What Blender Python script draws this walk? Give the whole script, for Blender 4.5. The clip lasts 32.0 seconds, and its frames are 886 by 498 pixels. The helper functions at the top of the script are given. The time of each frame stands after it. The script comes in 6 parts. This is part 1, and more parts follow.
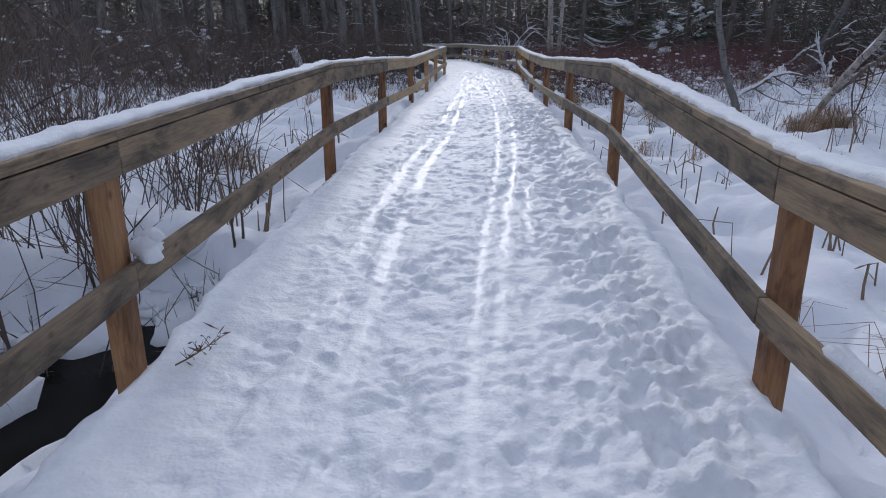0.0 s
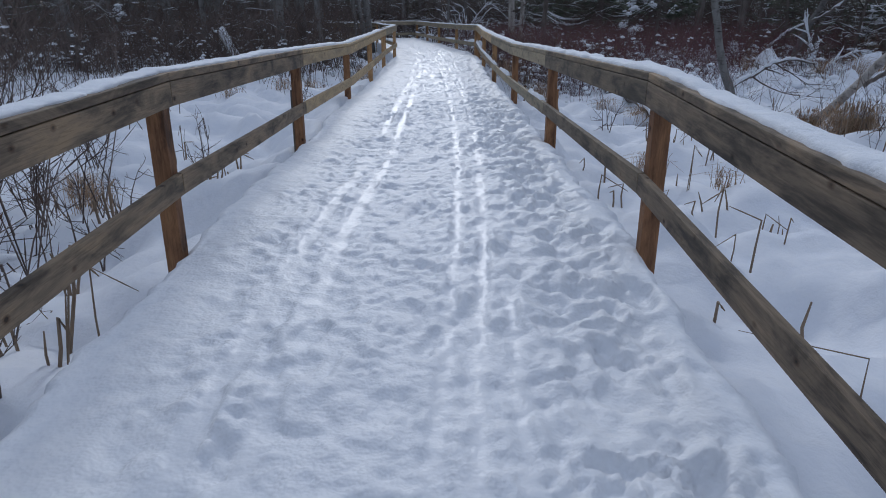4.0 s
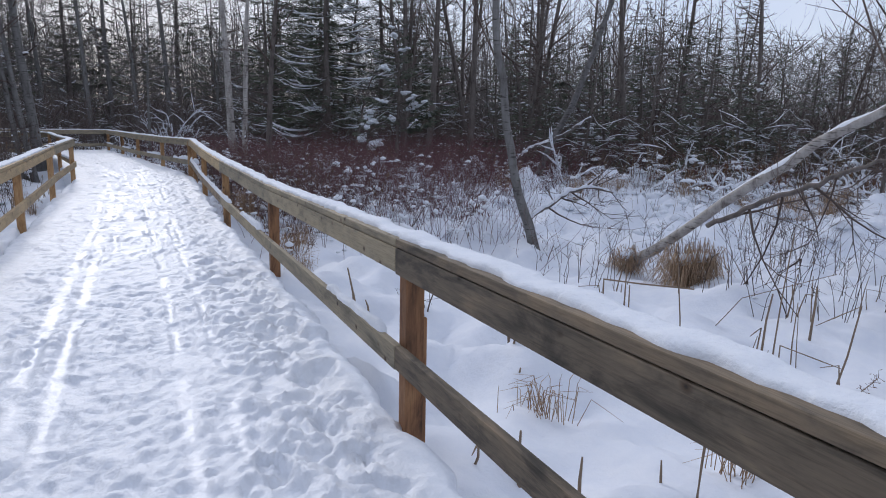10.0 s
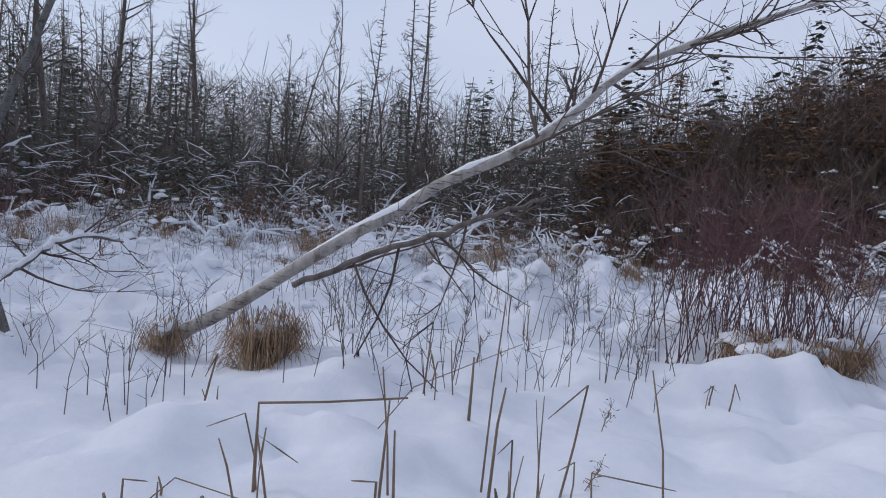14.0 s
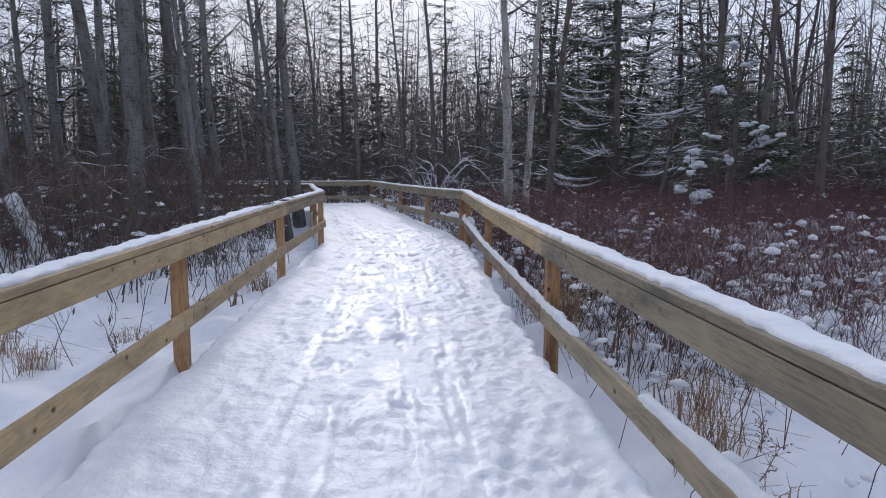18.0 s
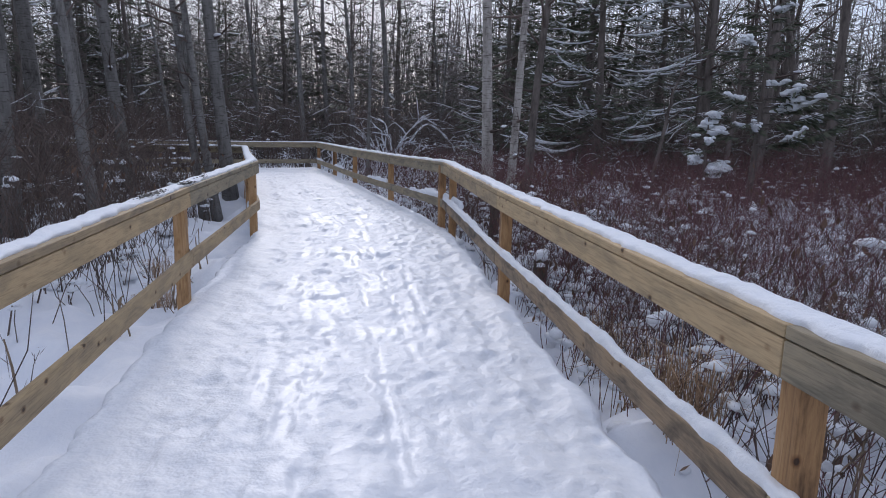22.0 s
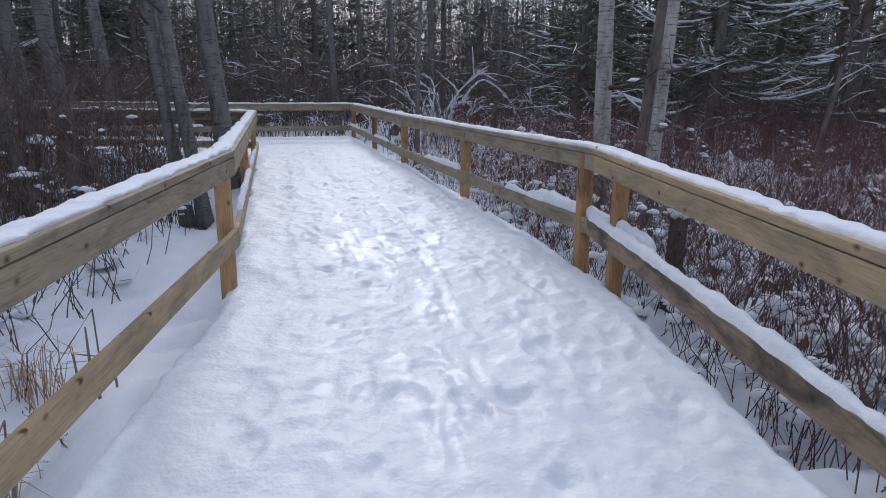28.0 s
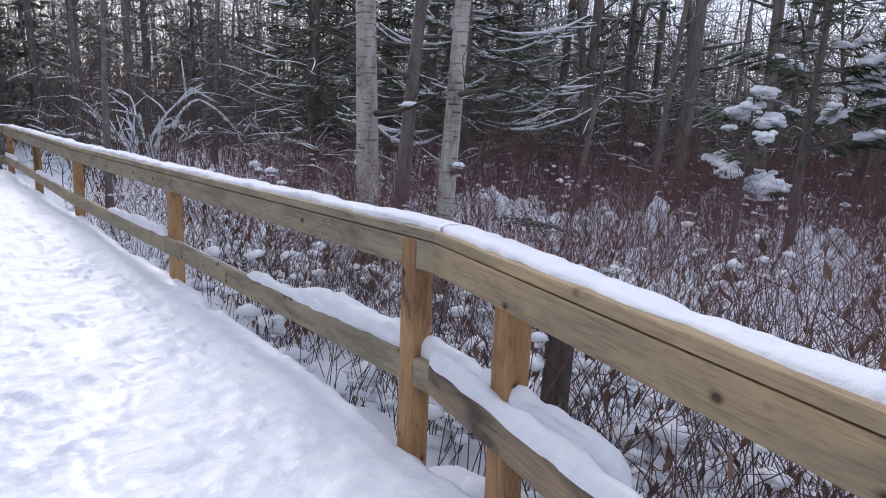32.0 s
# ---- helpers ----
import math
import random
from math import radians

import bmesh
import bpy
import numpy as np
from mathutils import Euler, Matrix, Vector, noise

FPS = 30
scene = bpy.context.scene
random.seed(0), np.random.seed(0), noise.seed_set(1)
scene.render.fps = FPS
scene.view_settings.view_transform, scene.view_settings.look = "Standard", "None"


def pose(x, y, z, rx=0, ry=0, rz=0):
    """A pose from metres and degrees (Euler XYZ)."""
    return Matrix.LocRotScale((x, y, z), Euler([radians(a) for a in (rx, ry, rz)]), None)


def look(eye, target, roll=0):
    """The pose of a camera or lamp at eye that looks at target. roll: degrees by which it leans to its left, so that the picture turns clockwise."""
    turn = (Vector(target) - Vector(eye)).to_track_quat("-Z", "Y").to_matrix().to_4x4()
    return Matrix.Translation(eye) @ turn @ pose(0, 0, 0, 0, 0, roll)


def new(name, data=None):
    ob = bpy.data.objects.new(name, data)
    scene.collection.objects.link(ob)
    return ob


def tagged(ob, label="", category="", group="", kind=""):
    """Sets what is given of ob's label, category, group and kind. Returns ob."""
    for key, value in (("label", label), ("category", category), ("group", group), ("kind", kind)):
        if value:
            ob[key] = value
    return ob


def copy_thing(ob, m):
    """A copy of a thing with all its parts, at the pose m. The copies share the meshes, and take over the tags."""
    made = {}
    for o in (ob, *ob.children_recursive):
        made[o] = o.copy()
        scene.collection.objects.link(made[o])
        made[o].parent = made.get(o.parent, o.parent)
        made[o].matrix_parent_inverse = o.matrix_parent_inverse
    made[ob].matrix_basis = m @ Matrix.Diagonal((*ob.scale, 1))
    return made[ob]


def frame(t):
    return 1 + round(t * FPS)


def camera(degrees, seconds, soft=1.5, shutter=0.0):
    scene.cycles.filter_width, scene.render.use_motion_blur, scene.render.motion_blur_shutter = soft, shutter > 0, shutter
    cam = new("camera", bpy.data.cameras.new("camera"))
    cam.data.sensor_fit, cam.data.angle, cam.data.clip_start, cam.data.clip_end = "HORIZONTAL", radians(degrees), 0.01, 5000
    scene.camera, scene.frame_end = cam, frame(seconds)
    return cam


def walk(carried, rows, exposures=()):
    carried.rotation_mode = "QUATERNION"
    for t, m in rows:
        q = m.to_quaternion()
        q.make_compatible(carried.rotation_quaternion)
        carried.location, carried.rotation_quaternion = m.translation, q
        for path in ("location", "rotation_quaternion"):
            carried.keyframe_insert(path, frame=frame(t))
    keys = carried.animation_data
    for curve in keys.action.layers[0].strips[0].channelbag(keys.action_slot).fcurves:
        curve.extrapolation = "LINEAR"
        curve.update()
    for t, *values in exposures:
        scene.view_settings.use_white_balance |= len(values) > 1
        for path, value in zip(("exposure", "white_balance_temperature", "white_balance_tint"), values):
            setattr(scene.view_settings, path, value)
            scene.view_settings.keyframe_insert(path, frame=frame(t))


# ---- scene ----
cam = camera(67.5, 32.0, 1.0)
# seconds, eye, target, roll
EXPOSURES = ((0.0, -0.70, 5900, 13), (1.0, -0.76, 5850, 12), (2.0, -0.86, 5800, 11), (3.0, -0.86, 5750, 9), (6.0, -0.96, 5720, 10), (7.0, -0.97, 5720, 10), (9.0, -0.36, 6000, 12), (12.0, -0.50, 6000, 14), (14.0, -0.49, 6000, 14), (19.0, -0.38, 6000, 14), (23.0, -0.36, 6000, 15), (27.0, -0.36, 6000, 15), (28.0, -0.28, 5980, 14), (30.2, -0.24, 6000, 14), (31.0, 0.08, 6150, 15), (32.0, 0.20, 6200, 16))
PATH = [
    (0, (-0.147, 0.124, 1.231), (-0.118, 2.029, 0.623), -0.1),
    (0.5, (-0.083, 0.451, 1.21), (-0.157, 2.335, 0.543), 0.7),
    (1, (-0.017, 0.724, 1.237), (-0.151, 2.589, 0.528), 0.9),
    (1.5, (-0.027, 1.081, 1.249), (-0.068, 2.954, 0.549), -1.1),
    (2, (0.0, 1.39, 1.257), (-0.028, 3.265, 0.56), -1.4),
    (2.5, (0.126, 1.668, 1.29), (0.117, 3.552, 0.619), 0.9),
    (3, (0.109, 1.955, 1.271), (0.193, 3.851, 0.64), 1.1),
    (3.5, (0.082, 2.263, 1.303), (0.231, 4.149, 0.656), -0.0),
    (5.5, (0.124, 3.577, 1.295), (0.264, 5.431, 0.558), 0.4),
    (6, (0.151, 3.879, 1.326), (0.285, 5.731, 0.584), 0.7),
    (6.5, (0.125, 4.258, 1.366), (0.298, 6.123, 0.665), -2.2),
    (7, (0.182, 4.582, 1.374), (0.309, 6.475, 0.743), -0.7),
    (7.5, (0.316, 4.935, 1.408), (0.396, 6.855, 0.855), -0.2),
    (8, (0.311, 5.332, 1.426), (0.467, 7.273, 0.972), 0.3),
    (8.5, (0.328, 5.657, 1.443), (0.591, 7.592, 1.012), -0.4),
    (9, (0.413, 6.041, 1.461), (0.742, 7.977, 1.082), 1.6),
    (9.5, (0.368, 6.348, 1.44), (0.898, 8.249, 1.12), 1.3),
    (10, (0.408, 6.596, 1.461), (1.353, 8.318, 1.085), 1.2),
    (10.5, (0.612, 6.918, 1.447), (1.979, 8.345, 1.139), 4.3),
    (11, (0.695, 7.305, 1.418), (2.344, 8.424, 1.247), 2.4),
    (11.5, (0.733, 7.645, 1.405), (2.452, 8.645, 1.187), 2.9),
    (12, (0.893, 7.98, 1.43), (2.644, 8.937, 1.286), 3.5),
    (12.5, (0.988, 8.285, 1.413), (2.824, 9.059, 1.242), 2.6),
    (13, (1.057, 8.595, 1.408), (2.969, 9.151, 1.221), 1.6),
    (13.5, (1.218, 8.914, 1.375), (3.168, 9.317, 1.188), 2.5),
    (14, (1.293, 9.286, 1.348), (3.234, 9.729, 1.155), 4.4),
    (14.5, (1.177, 9.73, 1.361), (2.911, 10.68, 1.06), 2.1),
    (15, (0.994, 10.172, 1.363), (2.387, 11.586, 1.115), 3.6),
    (15.5, (0.845, 10.471, 1.368), (1.906, 12.137, 1.059), 4.1),
    (17.5, (0.811, 11.59, 1.324), (1.129, 13.552, 1.102), 0.7),
    (18, (0.86, 11.904, 1.303), (1.121, 13.873, 1.066), 0.2),
    (18.5, (0.934, 12.26, 1.312), (1.17, 14.227, 1.04), 1.3),
    (19, (0.865, 12.655, 1.317), (1.145, 14.621, 1.082), -0.1),
    (19.5, (0.852, 13.011, 1.306), (1.143, 14.969, 1.019), 2.0),
    (20, (0.899, 13.353, 1.342), (1.16, 15.32, 1.095), 2.4),
    (20.5, (0.789, 13.706, 1.322), (1.097, 15.672, 1.119), 2.0),
    (21, (0.763, 14.055, 1.327), (1.118, 16.001, 1.031), 0.3),
    (21.5, (0.867, 14.442, 1.358), (1.208, 16.387, 1.042), -0.2),
    (22, (0.843, 14.795, 1.375), (1.264, 16.718, 1.018), 1.1),
    (22.5, (0.827, 15.159, 1.37), (1.256, 17.078, 1.007), -0.9),
    (23, (0.908, 15.509, 1.349), (1.323, 17.433, 0.991), 1.5),
    (23.5, (0.925, 15.816, 1.341), (1.368, 17.732, 0.977), 1.3),
    (24, (0.865, 16.19, 1.334), (1.414, 18.08, 0.979), 1.2),
    (24.5, (0.906, 16.563, 1.333), (1.353, 18.47, 0.932), 1.5),
    (26.5, (0.897, 18.04, 1.295), (1.294, 19.918, 0.732), 2.2),
    (27, (0.849, 18.444, 1.326), (1.26, 20.314, 0.746), 0.0),
    (27.5, (0.885, 18.807, 1.332), (1.27, 20.711, 0.855), -0.3),
    (28, (0.969, 19.166, 1.345), (1.286, 21.082, 0.866), 0.7),
    (28.5, (0.966, 19.543, 1.333), (1.313, 21.453, 0.853), -0.8),
    (29, (1.023, 19.857, 1.332), (1.391, 21.749, 0.799), -0.9),
    (29.5, (1.138, 20.193, 1.375), (1.46, 22.12, 0.947), 1.5),
    (30, (1.185, 20.555, 1.356), (1.824, 22.409, 0.967), 1.0),
    (30.5, (1.259, 20.838, 1.345), (2.142, 22.59, 0.96), 1.6),
    (31, (1.439, 21.119, 1.371), (2.386, 22.836, 0.978), 2.8),
    (31.5, (1.532, 21.382, 1.339), (2.502, 23.08, 0.922), 2.3),
    (32, (1.519, 21.635, 1.328), (2.585, 23.282, 0.939), 2.3),
]
walk(cam, [(t, look(eye, target, roll)) for t, eye, target, roll in PATH], EXPOSURES)

# ---- world, sun, exposure ----
SUN_AZ, SUN_EL = -1.0, 24.0          # degrees left of +y, above the horizon
world = bpy.data.worlds.new("world")
scene.world = world
world.use_nodes = True
wn = world.node_tree.nodes
sky = wn.new("ShaderNodeTexSky")
sky.sky_type = "NISHITA"
sky.sun_disc = False
sky.sun_elevation = radians(SUN_EL)
sky.sun_rotation = radians(-SUN_AZ)
sky.air_density, sky.dust_density, sky.ozone_density = 1.0, 1.0, 1.5
# a thin bright cloud sheet in front of the clear sky
wl = world.node_tree.links
veil_at = wn.new("ShaderNodeTexCoord")
veil = wn.new("ShaderNodeTexNoise")
veil.inputs["Scale"].default_value, veil.inputs["Detail"].default_value = 2.2, 5.0
wl.new(veil_at.outputs["Generated"], veil.inputs["Vector"])
cloud = wn.new("ShaderNodeValToRGB")
cloud.color_ramp.elements[0].position, cloud.color_ramp.elements[0].color = 0.3, (6.6, 7.2, 8.5, 1)
cloud.color_ramp.elements[1].position, cloud.color_ramp.elements[1].color = 0.7, (8.6, 8.8, 9.6, 1)
wl.new(veil.outputs["Fac"], cloud.inputs[0])
blend = wn.new("ShaderNodeMix")
blend.data_type = "RGBA"
blend.inputs["Factor"].default_value = 0.72
wl.new(sky.outputs[0], blend.inputs["A"])
wl.new(cloud.outputs[0], blend.inputs["B"])
wl.new(blend.outputs["Result"], wn["Background"].inputs[0])
wn["Background"].inputs[1].default_value = 0.13
sun_data = bpy.data.lights.new("sun", "SUN")
sun_data.energy, sun_data.angle, sun_data.color = 1.65, radians(9.0), (1.0, 0.95, 0.88)
sun = new("sun", sun_data)
sun.matrix_basis = pose(0, 0, 40) @ pose(0, 0, 0, 90 - SUN_EL, 0, 180 + SUN_AZ)


# ---- materials ----
def material(name, build):
    m = bpy.data.materials.new(name)
    m.use_nodes = True
    nt = m.node_tree
    bsdf = nt.nodes["Principled BSDF"]
    build(nt, bsdf)
    return m


def nd(nt, kind, **values):
    n = nt.nodes.new(kind)
    for key, value in values.items():
        n.inputs[key.replace("_", " ")].default_value = value
    return n


def ramp(nt, fac, stops):
    r = nt.nodes.new("ShaderNodeValToRGB")
    while len(r.color_ramp.elements) < len(stops):
        r.color_ramp.elements.new(0.5)
    for e, (p, c) in zip(r.color_ramp.elements, stops):
        e.position, e.color = p, (*c, 1)
    nt.links.new(fac, r.inputs[0])
    return r


def coords(nt, scale=(1, 1, 1), space="Object"):
    c = nt.nodes.new("ShaderNodeTexCoord")
    m = nt.nodes.new("ShaderNodeMapping")
    m.inputs["Scale"].default_value = scale
    nt.links.new(c.outputs[space], m.inputs[0])
    return m.outputs[0]


def bump(nt, bsdf, height, strength, distance):
    b = nd(nt, "ShaderNodeBump", Strength=strength, Distance=distance)
    nt.links.new(height, b.inputs["Height"])
    nt.links.new(b.outputs[0], bsdf.inputs["Normal"])


def snow_mat(name, base, dark, fine=60.0, lump=7.0, relief=0.5, rough=0.75, gloss=0.2, packed=0.0, grit=0.2, detail=6.0):
    def build(nt, bsdf):
        v = coords(nt)
        a = nd(nt, "ShaderNodeTexNoise", Scale=lump, Detail=detail, Roughness=0.65)
        b = nd(nt, "ShaderNodeTexNoise", Scale=fine, Detail=4.0, Roughness=0.7)
        nt.links.new(v, a.inputs["Vector"])
        nt.links.new(v, b.inputs["Vector"])
        r = ramp(nt, a.outputs["Fac"], [(0.35, dark), (0.65, base)])
        nt.links.new(r.outputs[0], bsdf.inputs["Base Color"])
        add = nt.nodes.new("ShaderNodeMath")
        add.operation = "MULTIPLY_ADD"
        add.inputs[1].default_value = grit
        nt.links.new(b.outputs["Fac"], add.inputs[0])
        nt.links.new(a.outputs["Fac"], add.inputs[2])
        height = add.outputs[0]
        bump(nt, bsdf, height, relief, 0.03)
        bsdf.inputs["Roughness"].default_value = rough
        bsdf.inputs["Specular IOR Level"].default_value = gloss
        if packed:                                 # lanes pressed smooth by skis
            at = nt.nodes.new("ShaderNodeAttribute")
            at.attribute_name = "packed"
            for socket, low, high in ((bsdf.inputs["Roughness"], rough, packed), (bsdf.inputs["Normal"].links[0].from_node.inputs["Strength"], relief, relief * 0.55)):
                mr = nd(nt, "ShaderNodeMapRange", To_Min=low, To_Max=high)
                nt.links.new(at.outputs["Fac"], mr.inputs["Value"])
                nt.links.new(mr.outputs["Result"], socket)
    return material(name, build)


def mixed(nt, kind, fac, a, b):
    m = nt.nodes.new("ShaderNodeMix")
    m.data_type, m.blend_type = "RGBA", kind
    if isinstance(fac, float):
        m.inputs["Factor"].default_value = fac
    else:
        nt.links.new(fac, m.inputs["Factor"])
    nt.links.new(a, m.inputs["A"])
    nt.links.new(b, m.inputs["B"])
    return m.outputs["Result"]


def wood_mat(name, stops, along="x", rough=0.75, stain=0.7):
    """Sawn softwood: streaky grain along the board, blotches of weathering, knots and dark nail stains; each piece differs."""
    def build(nt, bsdf):
        info = nt.nodes.new("ShaderNodeObjectInfo")
        c = nt.nodes.new("ShaderNodeTexCoord")
        off = nt.nodes.new("ShaderNodeVectorMath")
        off.operation = "MULTIPLY_ADD"
        off.inputs[1].default_value = (31, 17, 23)
        nt.links.new(info.outputs["Random"], off.inputs[0])
        nt.links.new(c.outputs["Object"], off.inputs[2])

        def stretched(x, w, detail, distortion=0.0):
            m = nt.nodes.new("ShaderNodeMapping")
            m.inputs["Scale"].default_value = (x, w, w) if along == "x" else (w, w, x)
            nt.links.new(off.outputs[0], m.inputs[0])
            n = nd(nt, "ShaderNodeTexNoise", Scale=1.0, Detail=detail, Roughness=0.65, Distortion=distortion)
            nt.links.new(m.outputs[0], n.inputs["Vector"])
            return n.outputs["Fac"], m.outputs[0]

        fine, _ = stretched(7.0, 150.0, 3.0, 0.6)
        grain, _ = stretched(2.2, 40.0, 4.0, 1.2)
        blot, _ = stretched(2.6, 9.0, 6.0, 0.6)
        tone = nt.nodes.new("ShaderNodeMath")
        tone.operation = "MULTIPLY_ADD"
        tone.inputs[1].default_value = 0.22
        nt.links.new(info.outputs["Random"], tone.inputs[0])
        mixn = nt.nodes.new("ShaderNodeMath")
        mixn.operation = "MULTIPLY_ADD"
        mixn.inputs[1].default_value = 0.3
        nt.links.new(grain, mixn.inputs[0])
        nt.links.new(blot, mixn.inputs[2])
        nt.links.new(mixn.outputs[0], tone.inputs[2])
        col = ramp(nt, tone.outputs[0], [(0.50 + 0.46 * i / (len(stops) - 1), q) for i, q in enumerate(stops)]).outputs[0]
        fr = ramp(nt, fine, [(0.34, (0.62, 0.6, 0.57)), (0.52, (1, 1, 1))]).outputs[0]
        col = mixed(nt, "MULTIPLY", 0.75, col, fr)
        _, kv = stretched(8.0, 11.0, 1.0)
        knot = nd(nt, "ShaderNodeTexVoronoi", Scale=1.0)
        nt.links.new(kv, knot.inputs["Vector"])
        pick = nt.nodes.new("ShaderNodeSeparateColor")
        nt.links.new(knot.outputs["Color"], pick.inputs[0])
        some = ramp(nt, pick.outputs[0], [(0.36, (0, 0, 0)), (0.40, (0.95, 0.95, 0.95))]).outputs[0]
        kr = ramp(nt, knot.outputs["Distance"], [(0.075, (0.10, 0.07, 0.05)), (0.105, (0.5, 0.4, 0.33)), (0.2, (1, 1, 1))]).outputs[0]
        col = mixed(nt, "MULTIPLY", some, col, kr)
        dirt = ramp(nt, blot, [(0.36, (0.42, 0.42, 0.42)), (0.5, (1, 1, 1))]).outputs[0]
        col = mixed(nt, "MULTIPLY", stain, col, dirt)
        nt.links.new(col, bsdf.inputs["Base Color"])
        bump(nt, bsdf, grain, 0.5, 0.004)
        bsdf.inputs["Roughness"].default_value = rough
    return material(name, build)


def bark_mat(name, pale, mid, dark, spots=True):
    def build(nt, bsdf):
        v = coords(nt, (5, 5, 1.4))
        a = nd(nt, "ShaderNodeTexNoise", Scale=1.6, Detail=6.0, Roughness=0.7)
        nt.links.new(v, a.inputs["Vector"])
        r = ramp(nt, a.outputs["Fac"], [(0.32, dark), (0.45, mid), (0.62, pale)])
        out = r.outputs[0]
        if spots:
            w = coords(nt, (6, 6, 38))
            s = nd(nt, "ShaderNodeTexNoise", Scale=1.0, Detail=4.0, Roughness=0.65)
            nt.links.new(w, s.inputs["Vector"])
            sr = ramp(nt, s.outputs["Fac"], [(0.33, (0.2, 0.18, 0.165)), (0.39, (0.62, 0.6, 0.58)), (0.45, (1, 1, 1))])
            mul = nt.nodes.new("ShaderNodeMix")
            mul.data_type, mul.blend_type = "RGBA", "MULTIPLY"
            mul.inputs["Factor"].default_value = 1.0
            nt.links.new(out, mul.inputs["A"])
            nt.links.new(sr.outputs[0], mul.inputs["B"])
            out = mul.outputs["Result"]
        nt.links.new(out, bsdf.inputs["Base Color"])
        bump(nt, bsdf, a.outputs["Fac"], 0.6, 0.02)
        bsdf.inputs["Roughness"].default_value = 0.85
    return material(name, build)


def island_mat(name, stops, rough=0.8):
    """A colour that differs from piece to piece of a joined mesh."""
    def build(nt, bsdf):
        g = nt.nodes.new("ShaderNodeNewGeometry")
        n = nd(nt, "ShaderNodeTexNoise", Scale=9.0, Detail=3.0)
        nt.links.new(coords(nt), n.inputs["Vector"])
        add = nt.nodes.new("ShaderNodeMath")
        add.operation = "MULTIPLY_ADD"
        add.inputs[1].default_value = 0.5
        nt.links.new(n.outputs["Fac"], add.inputs[0])
        sc = nt.nodes.new("ShaderNodeMath")
        sc.operation = "MULTIPLY_ADD"
        sc.inputs[1].default_value, sc.inputs[2].default_value = 0.75, -0.12
        nt.links.new(g.outputs["Random Per Island"], sc.inputs[0])
        nt.links.new(sc.outputs[0], add.inputs[2])
        r = ramp(nt, add.outputs[0], [(i / (len(stops) - 1), s) for i, s in enumerate(stops)])
        nt.links.new(r.outputs[0], bsdf.inputs["Base Color"])
        bsdf.inputs["Roughness"].default_value = rough
    return material(name, build)


SNOW = snow_mat("snow", (0.80, 0.82, 0.86), (0.74, 0.77, 0.83), 45, 5, 0.45)
SNOW_PATH = snow_mat("trodden_snow", (0.81, 0.83, 0.865), (0.73, 0.76, 0.81), 45, 10, 0.55, 0.58, 0.32, 0.47, 0.06, 3.0)
SNOW_CAP = snow_mat("snow_clump", (0.82, 0.84, 0.87), (0.76, 0.79, 0.84), 60, 14, 0.5)
RAIL_WOOD = wood_mat("weathered_board", [(0.075, 0.058, 0.042), (0.15, 0.114, 0.078), (0.235, 0.175, 0.115), (0.33, 0.235, 0.14)])
# weathered board with backlit shade put into a darker colour
SHADED_WOOD = wood_mat("shaded_board", [(0.058, 0.047, 0.034), (0.105, 0.084, 0.059), (0.165, 0.128, 0.087), (0.245, 0.182, 0.115)])
TAN_WOOD = wood_mat("tan_board", [(0.27, 0.21, 0.135), (0.35, 0.265, 0.16), (0.43, 0.32, 0.18), (0.51, 0.37, 0.205)], stain=0.18)
GREY_TAN = wood_mat("grey_tan_board", [(0.16, 0.14, 0.10), (0.24, 0.205, 0.145), (0.31, 0.26, 0.175), (0.38, 0.31, 0.20)], stain=0.25)
POST_WOOD = wood_mat("post_wood", [(0.15, 0.08, 0.035), (0.29, 0.16, 0.07), (0.40, 0.23, 0.10), (0.48, 0.30, 0.15)], "z", stain=0.5)
RED_POST = wood_mat("stained_post", [(0.11, 0.05, 0.022), (0.21, 0.10, 0.045), (0.30, 0.15, 0.065), (0.36, 0.20, 0.095)], "z", stain=0.5)
OLD_POST = wood_mat("old_post", [(0.04, 0.033, 0.028), (0.08, 0.065, 0.052), (0.14, 0.11, 0.085)], "z")
ASPEN = bark_mat("pale_bark", (0.205, 0.20, 0.19), (0.145, 0.138, 0.13), (0.06, 0.055, 0.05))
BIRCH = bark_mat("birch_bark", (0.46, 0.435, 0.40), (0.33, 0.305, 0.28), (0.12, 0.10, 0.085))
DARK_BARK = bark_mat("dark_bark", (0.18, 0.155, 0.14), (0.125, 0.105, 0.092), (0.055, 0.048, 0.042), False)
TWIG = island_mat("twigs", [(0.045, 0.03, 0.025), (0.10, 0.072, 0.06), (0.19, 0.15, 0.13)])
STRAW = island_mat("dry_grass", [(0.20, 0.12, 0.07), (0.36, 0.24, 0.145), (0.50, 0.37, 0.25)])
REED = island_mat("dead_stalks", [(0.10, 0.07, 0.055), (0.20, 0.145, 0.10), (0.36, 0.27, 0.18)])
NEEDLE = island_mat("needles", [(0.042, 0.055, 0.033), (0.07, 0.085, 0.05), (0.115, 0.12, 0.075)], 0.6)
# far twigs only: distance haze is put into this paler grey
HAZE_TWIG = island_mat("hazy_twigs", [(0.11, 0.095, 0.09), (0.19, 0.168, 0.155), (0.29, 0.262, 0.245)])
RUST = island_mat("rusty_leaves", [(0.09, 0.045, 0.02), (0.16, 0.08, 0.03), (0.22, 0.12, 0.05)])
BRUSH = island_mat("brush_stems", [(0.05, 0.022, 0.026), (0.10, 0.04, 0.046), (0.16, 0.066, 0.072), (0.13, 0.08, 0.07), (0.19, 0.12, 0.095)])
